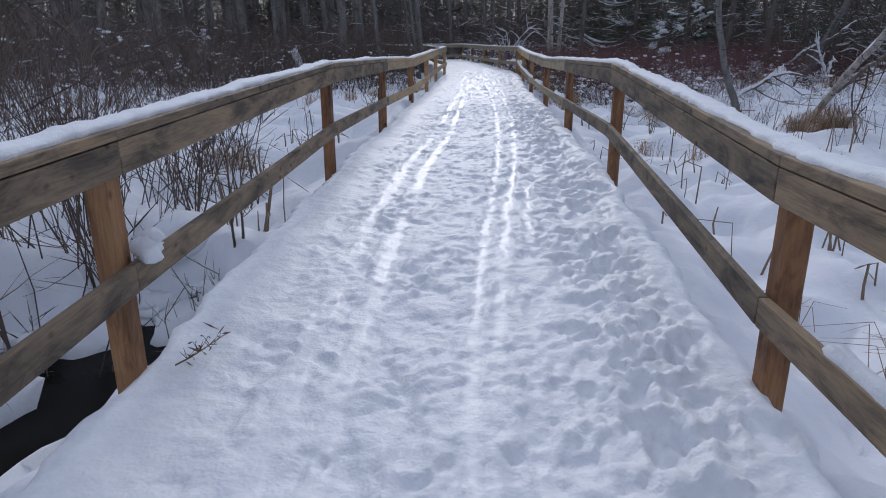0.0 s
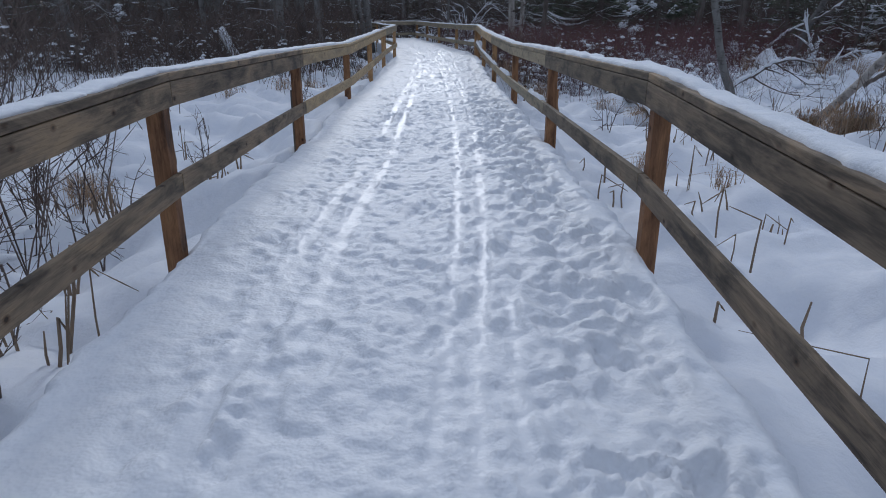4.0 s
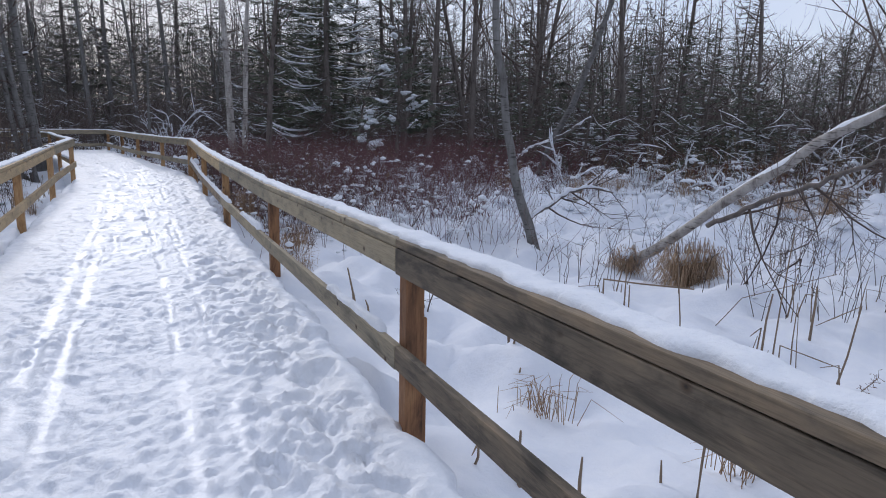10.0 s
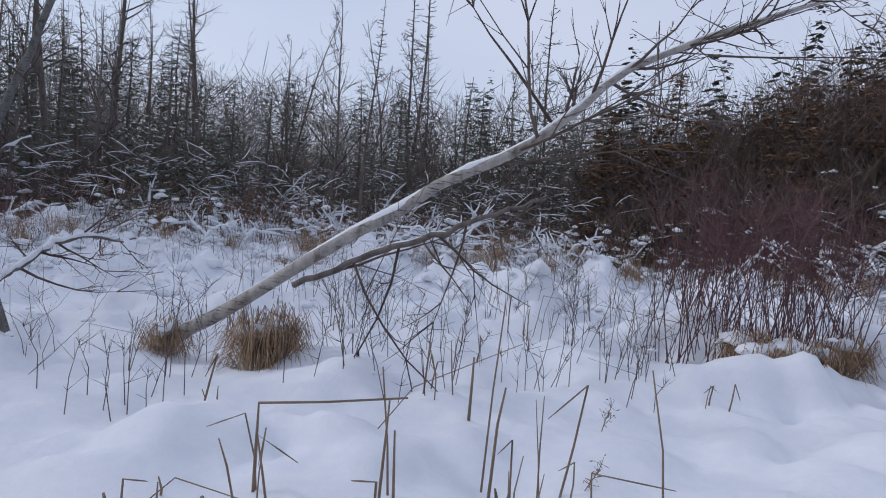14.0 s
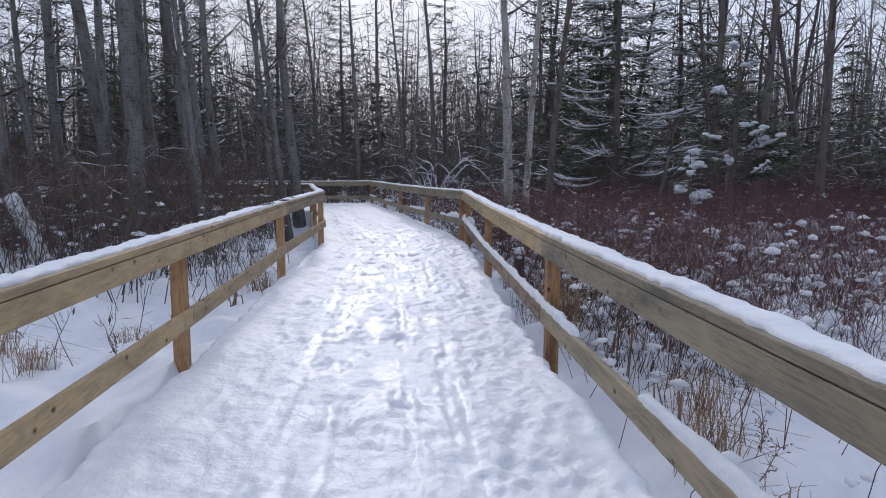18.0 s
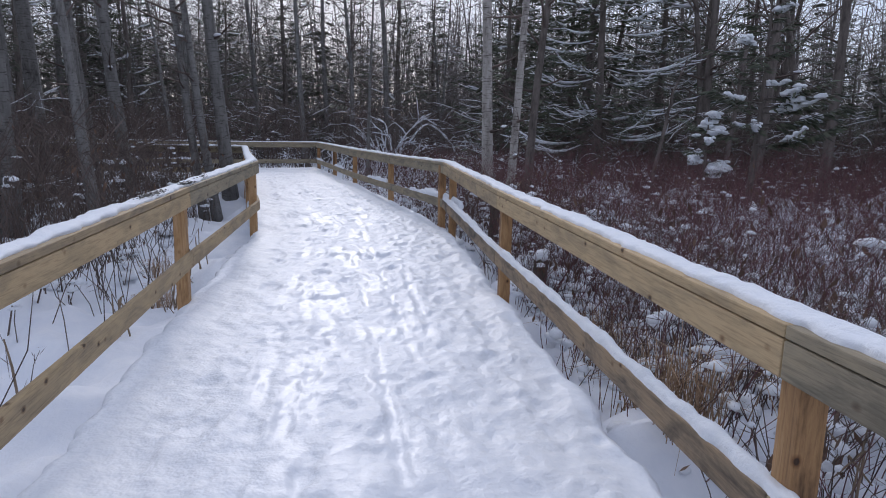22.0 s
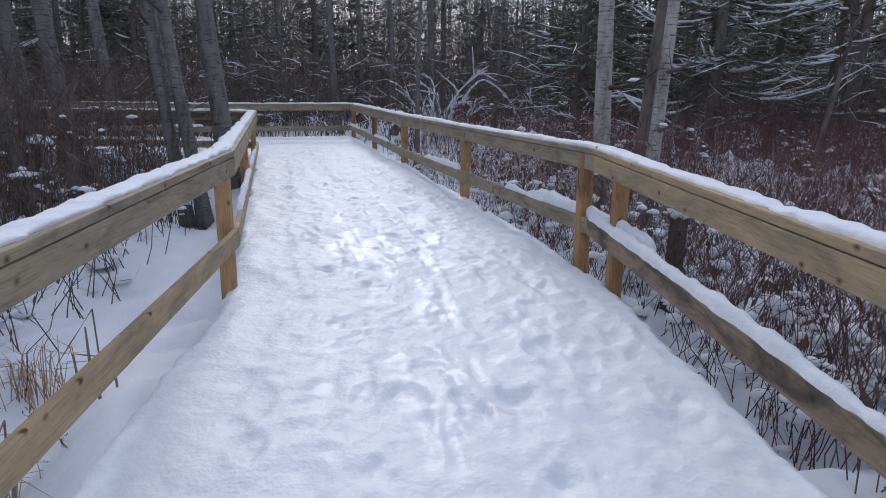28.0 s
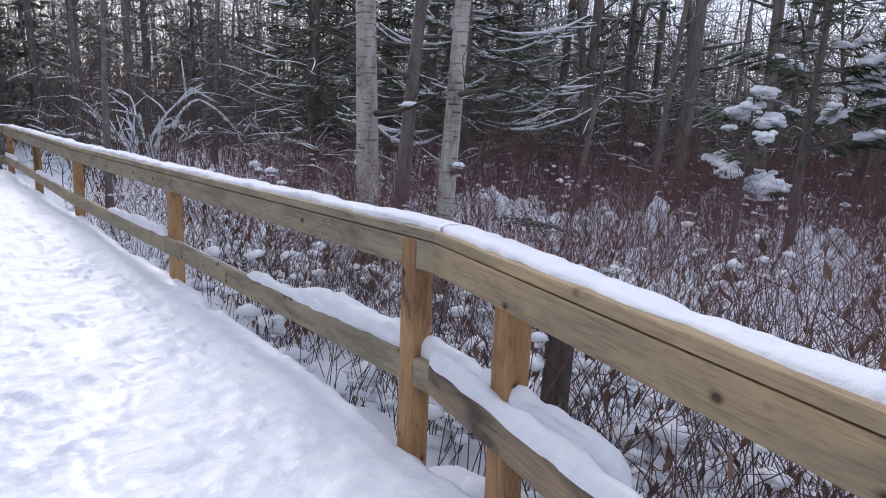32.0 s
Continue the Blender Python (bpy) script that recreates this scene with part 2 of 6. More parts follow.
DRY_LEAF = island_mat("dead_leaves", [(0.07, 0.04, 0.028), (0.13, 0.075, 0.048), (0.19, 0.12, 0.08)])


def water_build(nt, bsdf):
    bsdf.inputs["Base Color"].default_value = (0.012, 0.011, 0.010, 1)
    bsdf.inputs["Roughness"].default_value = 0.22
    bsdf.inputs["IOR"].default_value = 1.33
    bsdf.inputs["Specular IOR Level"].default_value = 0.08
    n = nd(nt, "ShaderNodeTexNoise", Scale=4.0, Detail=3.0)
    nt.links.new(coords(nt), n.inputs["Vector"])
    bump(nt, bsdf, n.outputs["Fac"], 0.15, 0.02)


WATER = material("dark_water", water_build)
SEED = island_mat("seeds", [(0.012, 0.011, 0.01), (0.03, 0.027, 0.024), (0.05, 0.045, 0.04)], 0.5)


# ---- geometry helpers ----


class Heap:
    """Collects tubes, blobs and blades into one mesh."""

    def __init__(self):
        self.v, self.f, self.n = [], [], 0

    def add(self, verts, faces):
        self.v.append(np.asarray(verts, float))
        self.f.extend([tuple(i + self.n for i in face) for face in faces])
        self.n += len(verts)

    def tube(self, pts, radii, sides=3):
        pts = np.asarray(pts, float)
        k = len(pts)
        tang = np.gradient(pts, axis=0)
        tang /= np.linalg.norm(tang, axis=1)[:, None] + 1e-9
        ref = np.array((0.31, 0.95, 0.1)) if abs(tang[0][2]) > 0.8 else np.array((0.05, 0.1, 1.0))
        a = np.cross(tang, ref)
        a /= np.linalg.norm(a, axis=1)[:, None] + 1e-9
        b = np.cross(tang, a)
        ang = np.arange(sides) * 2 * math.pi / sides
        ring = a[:, None, :] * np.cos(ang)[None, :, None] + b[:, None, :] * np.sin(ang)[None, :, None]
        verts = (pts[:, None, :] + ring * np.asarray(radii, float)[:, None, None]).reshape(-1, 3)
        faces = [(i * sides + j, i * sides + (j + 1) % sides, (i + 1) * sides + (j + 1) % sides, (i + 1) * sides + j)
                 for i in range(k - 1) for j in range(sides)]
        if sides > 3:
            faces += [tuple(range(sides - 1, -1, -1)), tuple(range((k - 1) * sides, k * sides))]
        self.add(verts, faces)

    def blob(self, c, r, seed=0, flat=1.0, stretch=(1, 1, 1), turn=0.0, fine=True):
        """A lumpy little mound of snow."""
        v, f = BALL if fine else PEBBLE
        w = v * (1 + 0.22 * np.sin(v[:, [0]] * 5 + seed) * np.cos(v[:, [1]] * 4 + seed * 1.7) + 0.1 * np.sin(v[:, [2]] * 7 + seed * 0.7) + 0.13 * np.sin(v[:, [0]] * 9 + seed * 2.3) * np.sin(v[:, [1]] * 8 + v[:, [2]] * 6 + seed * 1.1))
        w = w * np.asarray(stretch) * r
        w[:, 2] = np.where(w[:, 2] < 0, w[:, 2] * 0.35, w[:, 2]) * flat
        ct, st = math.cos(turn), math.sin(turn)
        w = np.stack((w[:, 0] * ct - w[:, 1] * st, w[:, 0] * st + w[:, 1] * ct, w[:, 2]), 1)
        self.add(w + np.asarray(c), f)

    def blade(self, a, b, width, side):
        a, b, s = np.asarray(a), np.asarray(b), np.asarray(side) * width / 2
        m = a * 0.45 + b * 0.55
        self.add([a, m + s, b, m - s], [(0, 1, 2, 3)])

    def mesh(self, name, mat, smooth=True):
        me = bpy.data.meshes.new(name)
        me.from_pydata(np.concatenate(self.v).tolist() if self.v else [], [], self.f)
        if smooth:
            me.polygons.foreach_set("use_smooth", [True] * len(me.polygons))
        me.materials.append(mat)
        me.update()
        return me


def make_ball(level):
    bm = bmesh.new()
    bmesh.ops.create_icosphere(bm, subdivisions=level, radius=1)
    v = np.array([p.co[:] for p in bm.verts])
    f = [tuple(p.index for p in q.verts) for q in bm.faces]
    bm.free()
    return v, f


BALL, PEBBLE = make_ball(2), make_ball(1)


def thing(name, label, category, m=None, group="", kind=""):
    ob = tagged(new(name), label, category, group, kind)
    if m is not None:
        ob.matrix_basis = m
    return ob


def part(name, data, parent, label="", m=None):
    """Links a mesh (or a bmesh with its material) as one object under a thing or part."""
    ob = new(name, data)
    ob.parent = parent
    if m is not None:
        ob.matrix_basis = m
    return tagged(ob, label)


def bm_mesh(name, bm, mat, smooth=False):
    me = bpy.data.meshes.new(name)
    bm.to_mesh(me)
    bm.free()
    if smooth:
        me.polygons.foreach_set("use_smooth", [True] * len(me.polygons))
    me.materials.append(mat)
    return me


def board(sx, sy, sz, bevel=0.006):
    """A box with eased edges, centred at its middle."""
    bm = bmesh.new()
    bmesh.ops.create_cube(bm, size=1)
    bmesh.ops.scale(bm, vec=(sx, sy, sz), verts=bm.verts)
    bmesh.ops.bevel(bm, geom=bm.edges[:], offset=bevel, segments=2, profile=0.6, affect="EDGES")
    return bm


def lattice(ix, iy, seed):
    h = (ix * 374761393 + iy * 668265263 + seed * 1442695041) & 0xFFFFFFFF
    h = ((h ^ (h >> 13)) * 1274126177) & 0xFFFFFFFF
    return ((h ^ (h >> 16)) & 0xFFFF) / 65535.0


def vnoise(x, y, seed=0):
    ix, iy = np.floor(x).astype(np.int64), np.floor(y).astype(np.int64)
    fx, fy = x - ix, y - iy
    fx, fy = fx * fx * (3 - 2 * fx), fy * fy * (3 - 2 * fy)
    a, b = lattice(ix, iy, seed), lattice(ix + 1, iy, seed)
    c, d = lattice(ix, iy + 1, seed), lattice(ix + 1, iy + 1, seed)
    return (a * (1 - fx) + b * fx) * (1 - fy) + (c * (1 - fx) + d * fx) * fy - 0.5


def fbm(x, y, seed=0, octaves=4):
    return sum(vnoise(x * 2 ** o, y * 2 ** o, seed + o) * 0.5 ** o for o in range(octaves))


def smooth(a, b, x):
    t = np.clip((x - a) / (b - a), 0, 1)
    return t * t * (3 - 2 * t)


# ---- the plan ----
LEFT = [(-1.58, -5.0), (-1.46, -1.1), (-1.31, 2.47), (-1.04, 6.0), (-0.80, 9.34), (-0.53, 13.05), (-0.265, 16.37), (-0.02, 20.08), (0.29, 23.5),
        (-0.02, 27.0), (-0.33, 30.7), (-3.6, 31.4), (-7.0, 32.1), (-10.5, 32.8)]
RIGHT = [(0.64, -5.0), (0.84, -1.4), (1.05, 2.26), (1.40, 5.82), (1.67, 9.22), (1.95, 12.76), (2.18, 16.28), (2.47, 19.94), (2.775, 23.19),
         (2.75, 23.74), (2.44, 26.68), (2.03, 29.5), (1.74, 32.3), (1.42, 35.2), (-2.1, 34.7), (-5.5, 35.3), (-9.0, 35.9), (-12.5, 36.5)]
PROFILE = ((-6, -0.12), (2.4, 0.01), (6.0, 0.11), (9.5, 0.07), (13, 0.05), (16.4, 0.0), (20, 0.02), (23.5, 0.06), (27, 0.11), (29, 0.15), (60, 0.15))
RAIL_LEFT = ((-6, 0.80), (2.4, 0.925), (6.0, 1.025), (9.5, 0.96), (13, 0.865), (16.5, 0.895), (20.1, 0.91), (23.4, 0.935), (27, 0.89), (60, 0.92))
RAIL_RIGHT = ((-6, 0.72), (2.4, 0.865), (6.0, 1.035), (9.3, 0.95), (12.8, 0.865), (16.3, 0.872), (19.9, 0.893), (23.5, 0.93), (26.8, 0.90), (60, 0.92))
BEND = (2.81, 23.6)


def deck_z(y):
    return np.interp(y, [p[0] for p in PROFILE], [p[1] for p in PROFILE])


def rail_z(y, x=0.0):
    table = RAIL_RIGHT if x > 0.9 else RAIL_LEFT
    return np.interp(y, [p[0] for p in table], [p[1] for p in table])


def left_x(y):
    return np.interp(y, [p[1] for p in LEFT[:11]], [p[0] for p in LEFT[:11]])


def right_x(y):
    return np.interp(y, [p[1] for p in RIGHT[:14]], [p[0] for p in RIGHT[:14]])


def ground_z(x, y):
    """The height of the snow on the wet ground beside the boardwalk."""
    x, y = np.asarray(x, float), np.asarray(y, float)
    away = np.maximum(np.maximum(-6.0 - x, x - 14.0), np.maximum(-2.0 - y, y - 30.0))
    detail = smooth(8.0, 0.0, away)            # fine relief only where the sheet is fine enough
    z = -0.46 + 0.16 * fbm(x * 0.3, y * 0.3, 3, 3) * (0.4 + 0.6 * detail) + detail * (0.19 * fbm(x * 1.3, y * 1.3, 11, 4) + 0.08 * fbm(x * 3.4, y * 3.4, 15, 2))
    hum = np.maximum(fbm(x * 1.1 + 5, y * 1.1, 21, 2), 0.14) - 0.14
    marsh = smooth(5.0, 10, np.hypot(x - 2, y - 9.5)) * smooth(4.5, 7, x)
    z = z + detail * (0.45 + 0.85 * marsh) * hum + detail * 0.34 * marsh * fbm(x * 2.6, y * 2.6, 25, 3)
    pillow = np.abs(fbm(x * 0.85 + 3.1, y * 0.85, 27, 2)) * 1.5 + 0.5 * np.abs(fbm(x * 2.1, y * 2.1, 29, 2))
    side = smooth(4.6, 3.0, x)
    z = z + detail * (0.30 * (pillow - 0.25) * (0.5 + 0.5 * side) + 0.11 * side * (np.abs(fbm(x * 3.1, y * 3.1, 31, 2)) - 0.15))
    near = np.minimum(np.abs(x - left_x(y)), np.abs(x - right_x(y)))
    inside = (x > left_x(y) - 0.02) & (x < right_x(y) + 0.02) & (y < 35.5)
    z = z + np.where(x < left_x(y), 0.30 * smooth(6.0, 8.0, y) * smooth(19.0, 15.0, y) + 0.12, 0.02 + 0.17 * smooth(15.0, 12.0, y)) * smooth(1.2, 0.0, near) * (y < 33)
    z = np.where(inside, np.minimum(z, deck_z(y) - 0.3), z)
    path2 = (x < 1.5) & (y > 30.5) & (y < 37.2) & (x > -13)
    z = np.where(path2, np.minimum(z, -0.3), z)
    wave = 0.10 * np.sin(x * 3.1 + 1) + 0.10 * np.sin(y * 2.3) + 0.45 * fbm(x * 2.1, y * 2.1, 35, 3)
    pool = np.hypot((x + 2.05 + 0.15 * wave) / 0.95, (y - 3.7) / 1.75) + wave
    pool = np.minimum(pool, np.hypot((x + 3.4) / 1.1, (y - 2.7) / 0.7) + wave)
    z = z - 1.0 * smooth(1.08, 0.74, pool)
    z = z + 6.5 * np.exp(-(((x - 43) / 15) ** 2 + ((y + 15) / 15) ** 2))
    far = smooth(22, 60, np.hypot(x - 2, y - 20))
    return z + far * (1.2 * smooth(60, 200, np.hypot(x - 2, y - 20)))


def gz(x, y):
    return float(ground_z(np.array([x]), np.array([y]))[0])


# ---- ground ----
def axis(lo, hi, step, reach):
    core = np.arange(lo, hi + step / 2, step)
    out, d = [], step
    while sum(out) < reach:
        d *= 1.14
        out.append(d)
    ext = np.cumsum(out)
    return np.concatenate((lo - ext[::-1], core, hi + ext))


def grid_mesh(name, X, Y, Z, mat):
    r, c = X.shape
    me = bpy.data.meshes.new(name)
    idx = np.arange(r * c).reshape(r, c)
    quads = np.stack((idx[:-1, :-1], idx[:-1, 1:], idx[1:, 1:], idx[1:, :-1]), -1).reshape(-1, 4)
    me.from_pydata(np.stack((X, Y, Z), -1).reshape(-1, 3).tolist(), [], quads.tolist())
    me.polygons.foreach_set("use_smooth", [True] * len(me.polygons))
    me.materials.append(mat)
    return me


gx, gy = np.meshgrid(axis(-7.0, 14.0, 0.115, 900), axis(-3.0, 30.0, 0.125, 900))
ground = tagged(new("ground", grid_mesh("ground", gx, gy, ground_z(gx, gy), SNOW)), "deep soft snow over hummocky wet ground", "ground", kind="structure")

bm = bmesh.new()
bmesh.ops.create_grid(bm, x_segments=12, y_segments=6, size=1)
bmesh.ops.scale(bm, vec=(2.9, 2.6, 1), verts=bm.verts)
water = tagged(new("water", bm_mesh("water", bm, WATER)), "dark open creek water between snowy banks", "water", kind="structure")
water.location = (-4.0, 3.4, -0.90)


# ---- trodden snow on the boardwalk ----
def stations():
    """Left and right edge of the boardwalk, from start to end."""
    st = [((float(left_x(y)), y), (float(right_x(y)), y)) for y in np.arange(-5, 30.6, 0.5)]
    st += [((-0.33, 30.7), (1.72, 32.5)), ((-0.33, 30.72), (1.40, 35.2)), ((-3.6, 31.4), (-2.1, 34.7)), ((-7.0, 32.1), (-5.5, 35.3)), ((-10.5, 32.8), (-9.0, 35.9)), ((-12.5, 33.3), (-12.5, 36.5))]
    return st


# ski lanes: stations along y, share of the path's width from the left edge, half width, how broken
LANES = (((-5, 0, 2, 4, 6, 8, 9, 12, 16, 20, 28), (0.31, 0.29, 0.27, 0.245, 0.255, 0.285, 0.30, 0.31, 0.32, 0.30, 0.30), 0.05, 0.12),
         ((-5, 0, 2, 4, 6, 8, 9, 12, 16, 20, 28), (0.38, 0.36, 0.35, 0.33, 0.33, 0.365, 0.375, 0.375, 0.38, 0.36, 0.37), 0.046, 0.2),
         ((-5, 2, 4, 6, 8, 9, 12, 16, 18, 20, 23, 28), (0.54, 0.55, 0.56, 0.595, 0.62, 0.625, 0.62, 0.60, 0.575, 0.55, 0.47, 0.50), 0.032, 0.24),
         ((-5, 2, 4, 6, 8, 9, 12, 16, 18, 20, 23, 28), (0.575, 0.585, 0.61, 0.66, 0.695, 0.71, 0.71, 0.69, 0.665, 0.635, 0.55, 0.60), 0.032, 0.24),
         ((-5, 2, 3, 4, 5.5), (0.63, 0.645, 0.66, 0.675, 0.70), 0.030, 0.22),
         ((14, 16, 18, 21), (0.72, 0.72, 0.73, 0.70), 0.034, 0.25),
         ((14, 17, 21, 25), (0.45, 0.42, 0.40, 0.42), 0.036, 0.25))


def path_snow():
    st = stations()
    L, R = np.array([s[0] for s in st]), np.array([s[1] for s in st])
    mid = (L + R) / 2
    s = np.concatenate(([0], np.cumsum(np.linalg.norm(np.diff(mid, axis=0), axis=1))))
    fine = np.concatenate((np.arange(0, 4, 0.04), np.arange(4.0, 18, 0.0175), np.arange(18.02, 33, 0.026), np.arange(33.02, s[-1], 0.07)))
    lx, ly = np.interp(fine, s, L[:, 0]), np.interp(fine, s, L[:, 1])
    rx, ry = np.interp(fine, s, R[:, 0]), np.interp(fine, s, R[:, 1])
    cols = 152
    u = np.linspace(0, 1, cols)
    U, S = np.meshgrid(u, fine)
    wob_l = 0.06 * vnoise(fine * 1.3, fine * 0, 41) + 0.05 * vnoise(fine * 5, fine * 0, 42) + 0.03 * vnoise(fine * 14, fine * 0, 45) + 0.005
    wob_r = 0.05 * vnoise(fine * 1.3, fine * 0, 43) + 0.05 * vnoise(fine * 5, fine * 0, 44) + 0.03 * vnoise(fine * 14, fine * 0, 46) + 0.0
    width = np.hypot(rx - lx, ry - ly)
    V = -wob_l[:, None] / width[:, None] + U * (1 + (wob_l + wob_r) / width)[:, None]
    X = lx[:, None] + (rx - lx)[:, None] * V
    Y = ly[:, None] + (ry - ly)[:, None] * V
    c = V * width[:, None]                      # metres from the left edge
    w2 = width[:, None]
    late = smooth(11, 17, Y)
    trod = smooth(0.12, 0.55, c) * smooth(0.02, 0.3, w2 - c)
    margin = smooth(0.62, 0.85, c / w2) * (1 - 0.5 * late)
    Z = deck_z(Y) + 0.04 * fbm(X * 0.9, Y * 0.9, 51, 2) + 0.02 * fbm(X * 3.5, Y * 3.5, 55, 3)
    wx, wy = X + 0.10 * fbm(X * 4, Y * 4, 57, 2), Y + 0.10 * fbm(X * 4, Y * 4, 59, 2)
    lumps = 0.5 * fbm(X * 5, Y * 4.2, 58, 2) + 0.6 * fbm(wx * 10, wy * 8.5, 61, 2)
    thick = smooth(-0.35, 0.25, fbm(X * 2.3, Y * 2.0, 62, 2)) * smooth(0.15, 0.75, c)
    clods = smooth(-0.04, 0.07, fbm(wx * 9, wy * 8, 63, 2)) + thick * (0.9 * smooth(0.0, 0.10, vnoise(wx * 19, wy * 17, 64)) + 0.55 * smooth(0.02, 0.16, vnoise(wx * 33, wy * 29, 67)))
    crumbs = np.abs(fbm(X * 13, Y * 11, 65, 2))
    Z += 0.012 * late * trod * vnoise(c * 11, S * 0.8, 66) + trod * (1 - 0.55 * late) * ((0.017 + 0.030 * margin) * lumps + (0.0105 + 0.011 * margin) * clods + 0.014 * (1 - 0.6 * late) * crumbs - 0.024)
    steps = np.random.default_rng(3)
    for _ in range(1700):
        s0 = steps.uniform(0, 40)
        i = int(np.searchsorted(fine, s0))
        if i >= len(fine):
            continue
        w = width[i]
        c0 = steps.uniform(0.10, 0.985) ** 0.85 * w
        old = ly[i] > 14
        deep = (steps.uniform(0.004, 0.012) if old else steps.uniform(0.003, 0.012)) + (steps.uniform(0.012, 0.035) if c0 > 0.74 * w and not old and steps.random() < 0.34 else 0)
        turn = steps.normal(0, 0.35)
        long, wide = steps.uniform(0.10, 0.16), steps.uniform(0.05, 0.08)
        lo, hi = np.searchsorted(fine, s0 - 0.35), np.searchsorted(fine, s0 + 0.35)
        ds, dc = S[lo:hi] - s0, c[lo:hi] - c0
        p, q = ds * math.cos(turn) + dc * math.sin(turn), -ds * math.sin(turn) + dc * math.cos(turn)
        d = np.sqrt((p / long) ** 2 + (q / wide) ** 2)
        Z[lo:hi] -= deep * smooth(1.3 if old else 1.15, 0.5 if old else 0.7, d + 0.9 * fbm(X[lo:hi] * 11, Y[lo:hi] * 11, 97, 2))
        Z[lo:hi] += 0.3 * deep * np.exp(-((d - 1.35) / 0.3) ** 2)
    packed = np.zeros_like(Z)
    for k, (ys, fs, wide, gaps) in enumerate(LANES):
        centre = np.interp(Y, ys, fs) * w2 + 0.012 * vnoise(S * 0.9, S * 0, 76 + k)
        strength = smooth(-0.5, -0.36 + gaps, vnoise(S * 0.7, S * 0 + k, 81 + k)) * smooth(-0.5, -0.34 + 0.5 * gaps, vnoise(S * 4.5, S * 0 + k, 95 + k)) * smooth(ys[0] - 0.5, ys[0] + 0.5, Y) * smooth(ys[-1] + 0.5, ys[-1] - 0.5, Y)
        half = wide + 0.010 * vnoise(S * 7, S * 0, 99 + k)
        g = np.exp(-((c - centre) / half) ** 6) * strength
        g = g * smooth(-0.55, -0.30, fbm(X * 16, Y * 9, 68 + k, 2))
        g = g * (1 - 0.85 * late * smooth(0.12, -0.12, vnoise(S * 2.4, c * 2.0 + k, 130 + k)))
        packed = np.maximum(packed, g)
        flat = (0.8 - 0.5 * late) * g
        Z = Z * (1 - flat) + (deck_z(Y) - 0.012) * flat - 0.006 * g
        rim = np.exp(-((np.abs(c - centre) - half - 0.02) / 0.015) ** 2) * strength
        Z += 0.006 * (1 - 0.7 * late) * rim * (0.6 + 1.2 * vnoise(S * 9, c * 4, 120 + k))
    ice = smooth(0.04, 0.2, fbm(X * 9, Y * 2.4, 69, 3)) * late * trod * smooth(0.2, 0.35, c / w2) * smooth(0.2, 0.35, 1 - c / w2) * (S < 31)
    packed = np.maximum(packed, 0.85 * ice)
    edge = np.minimum(c + wob_l[:, None], width[:, None] + wob_r[:, None] - c)
    Z += 0.022 * np.exp(-((edge - 0.14) / 0.10) ** 2) * (0.6 + 2 * vnoise(S * 2.2, U * 3, 91)) - 0.02 * smooth(0.035, 0.0, edge)
    # the drop at both sides
    def skirt(side):
        i = 0 if side < 0 else -1
        ox, oy = (X[:, i] - X[:, 1 if side < 0 else -2]), (Y[:, i] - Y[:, 1 if side < 0 else -2])
        n = np.hypot(ox, oy) + 1e-9
        out = []
        for off, drop in ((0.012, 0.03), (0.016, 0.14), (0.0, 0.42), (-0.05, 0.75)):
            out.append((X[:, i] + ox / n * off, Y[:, i] + oy / n * off, Z[:, i] - drop))
        return out
    a, b = skirt(-1), skirt(1)
    X = np.column_stack([p[0] for p in a[::-1]] + [X] + [p[0] for p in b])
    Y = np.column_stack([p[1] for p in a[::-1]] + [Y] + [p[1] for p in b])
    Z = np.column_stack([p[2] for p in a[::-1]] + [Z] + [p[2] for p in b])
    me = grid_mesh("pavement", X, Y, Z, SNOW_PATH)
    slick = np.zeros(X.shape)
    slick[:, len(a):len(a) + cols] = packed
    me.attributes.new("packed", "FLOAT", "POINT").data.foreach_set("value", slick.ravel().astype(np.float32))
    return me


pavement = tagged(new("pavement", path_snow()), "trodden snow with ski tracks and footprints on the boardwalk", "path", kind="structure")


# ---- railings ----
def rail_piece(name, a, b, za, zb, thick, high, mat, parent, lift, side_off=0.0, over=0.0):
    """A straight board from post a to post b."""
    a3, b3 = Vector((a[0], a[1], za + lift)), Vector((b[0], b[1], zb + lift))
    d = b3 - a3
    length = d.length + over
    yaw, tilt = math.atan2(d.y, d.x), math.asin(d.z / d.length)
    m = Matrix.Translation((a3 + b3) / 2) @ Euler((0, -tilt, yaw)).to_matrix().to_4x4() @ Matrix.Translation((0, side_off, 0))
    return part(name, bm_mesh(name, board(length, thick, high), mat), parent, "", m)


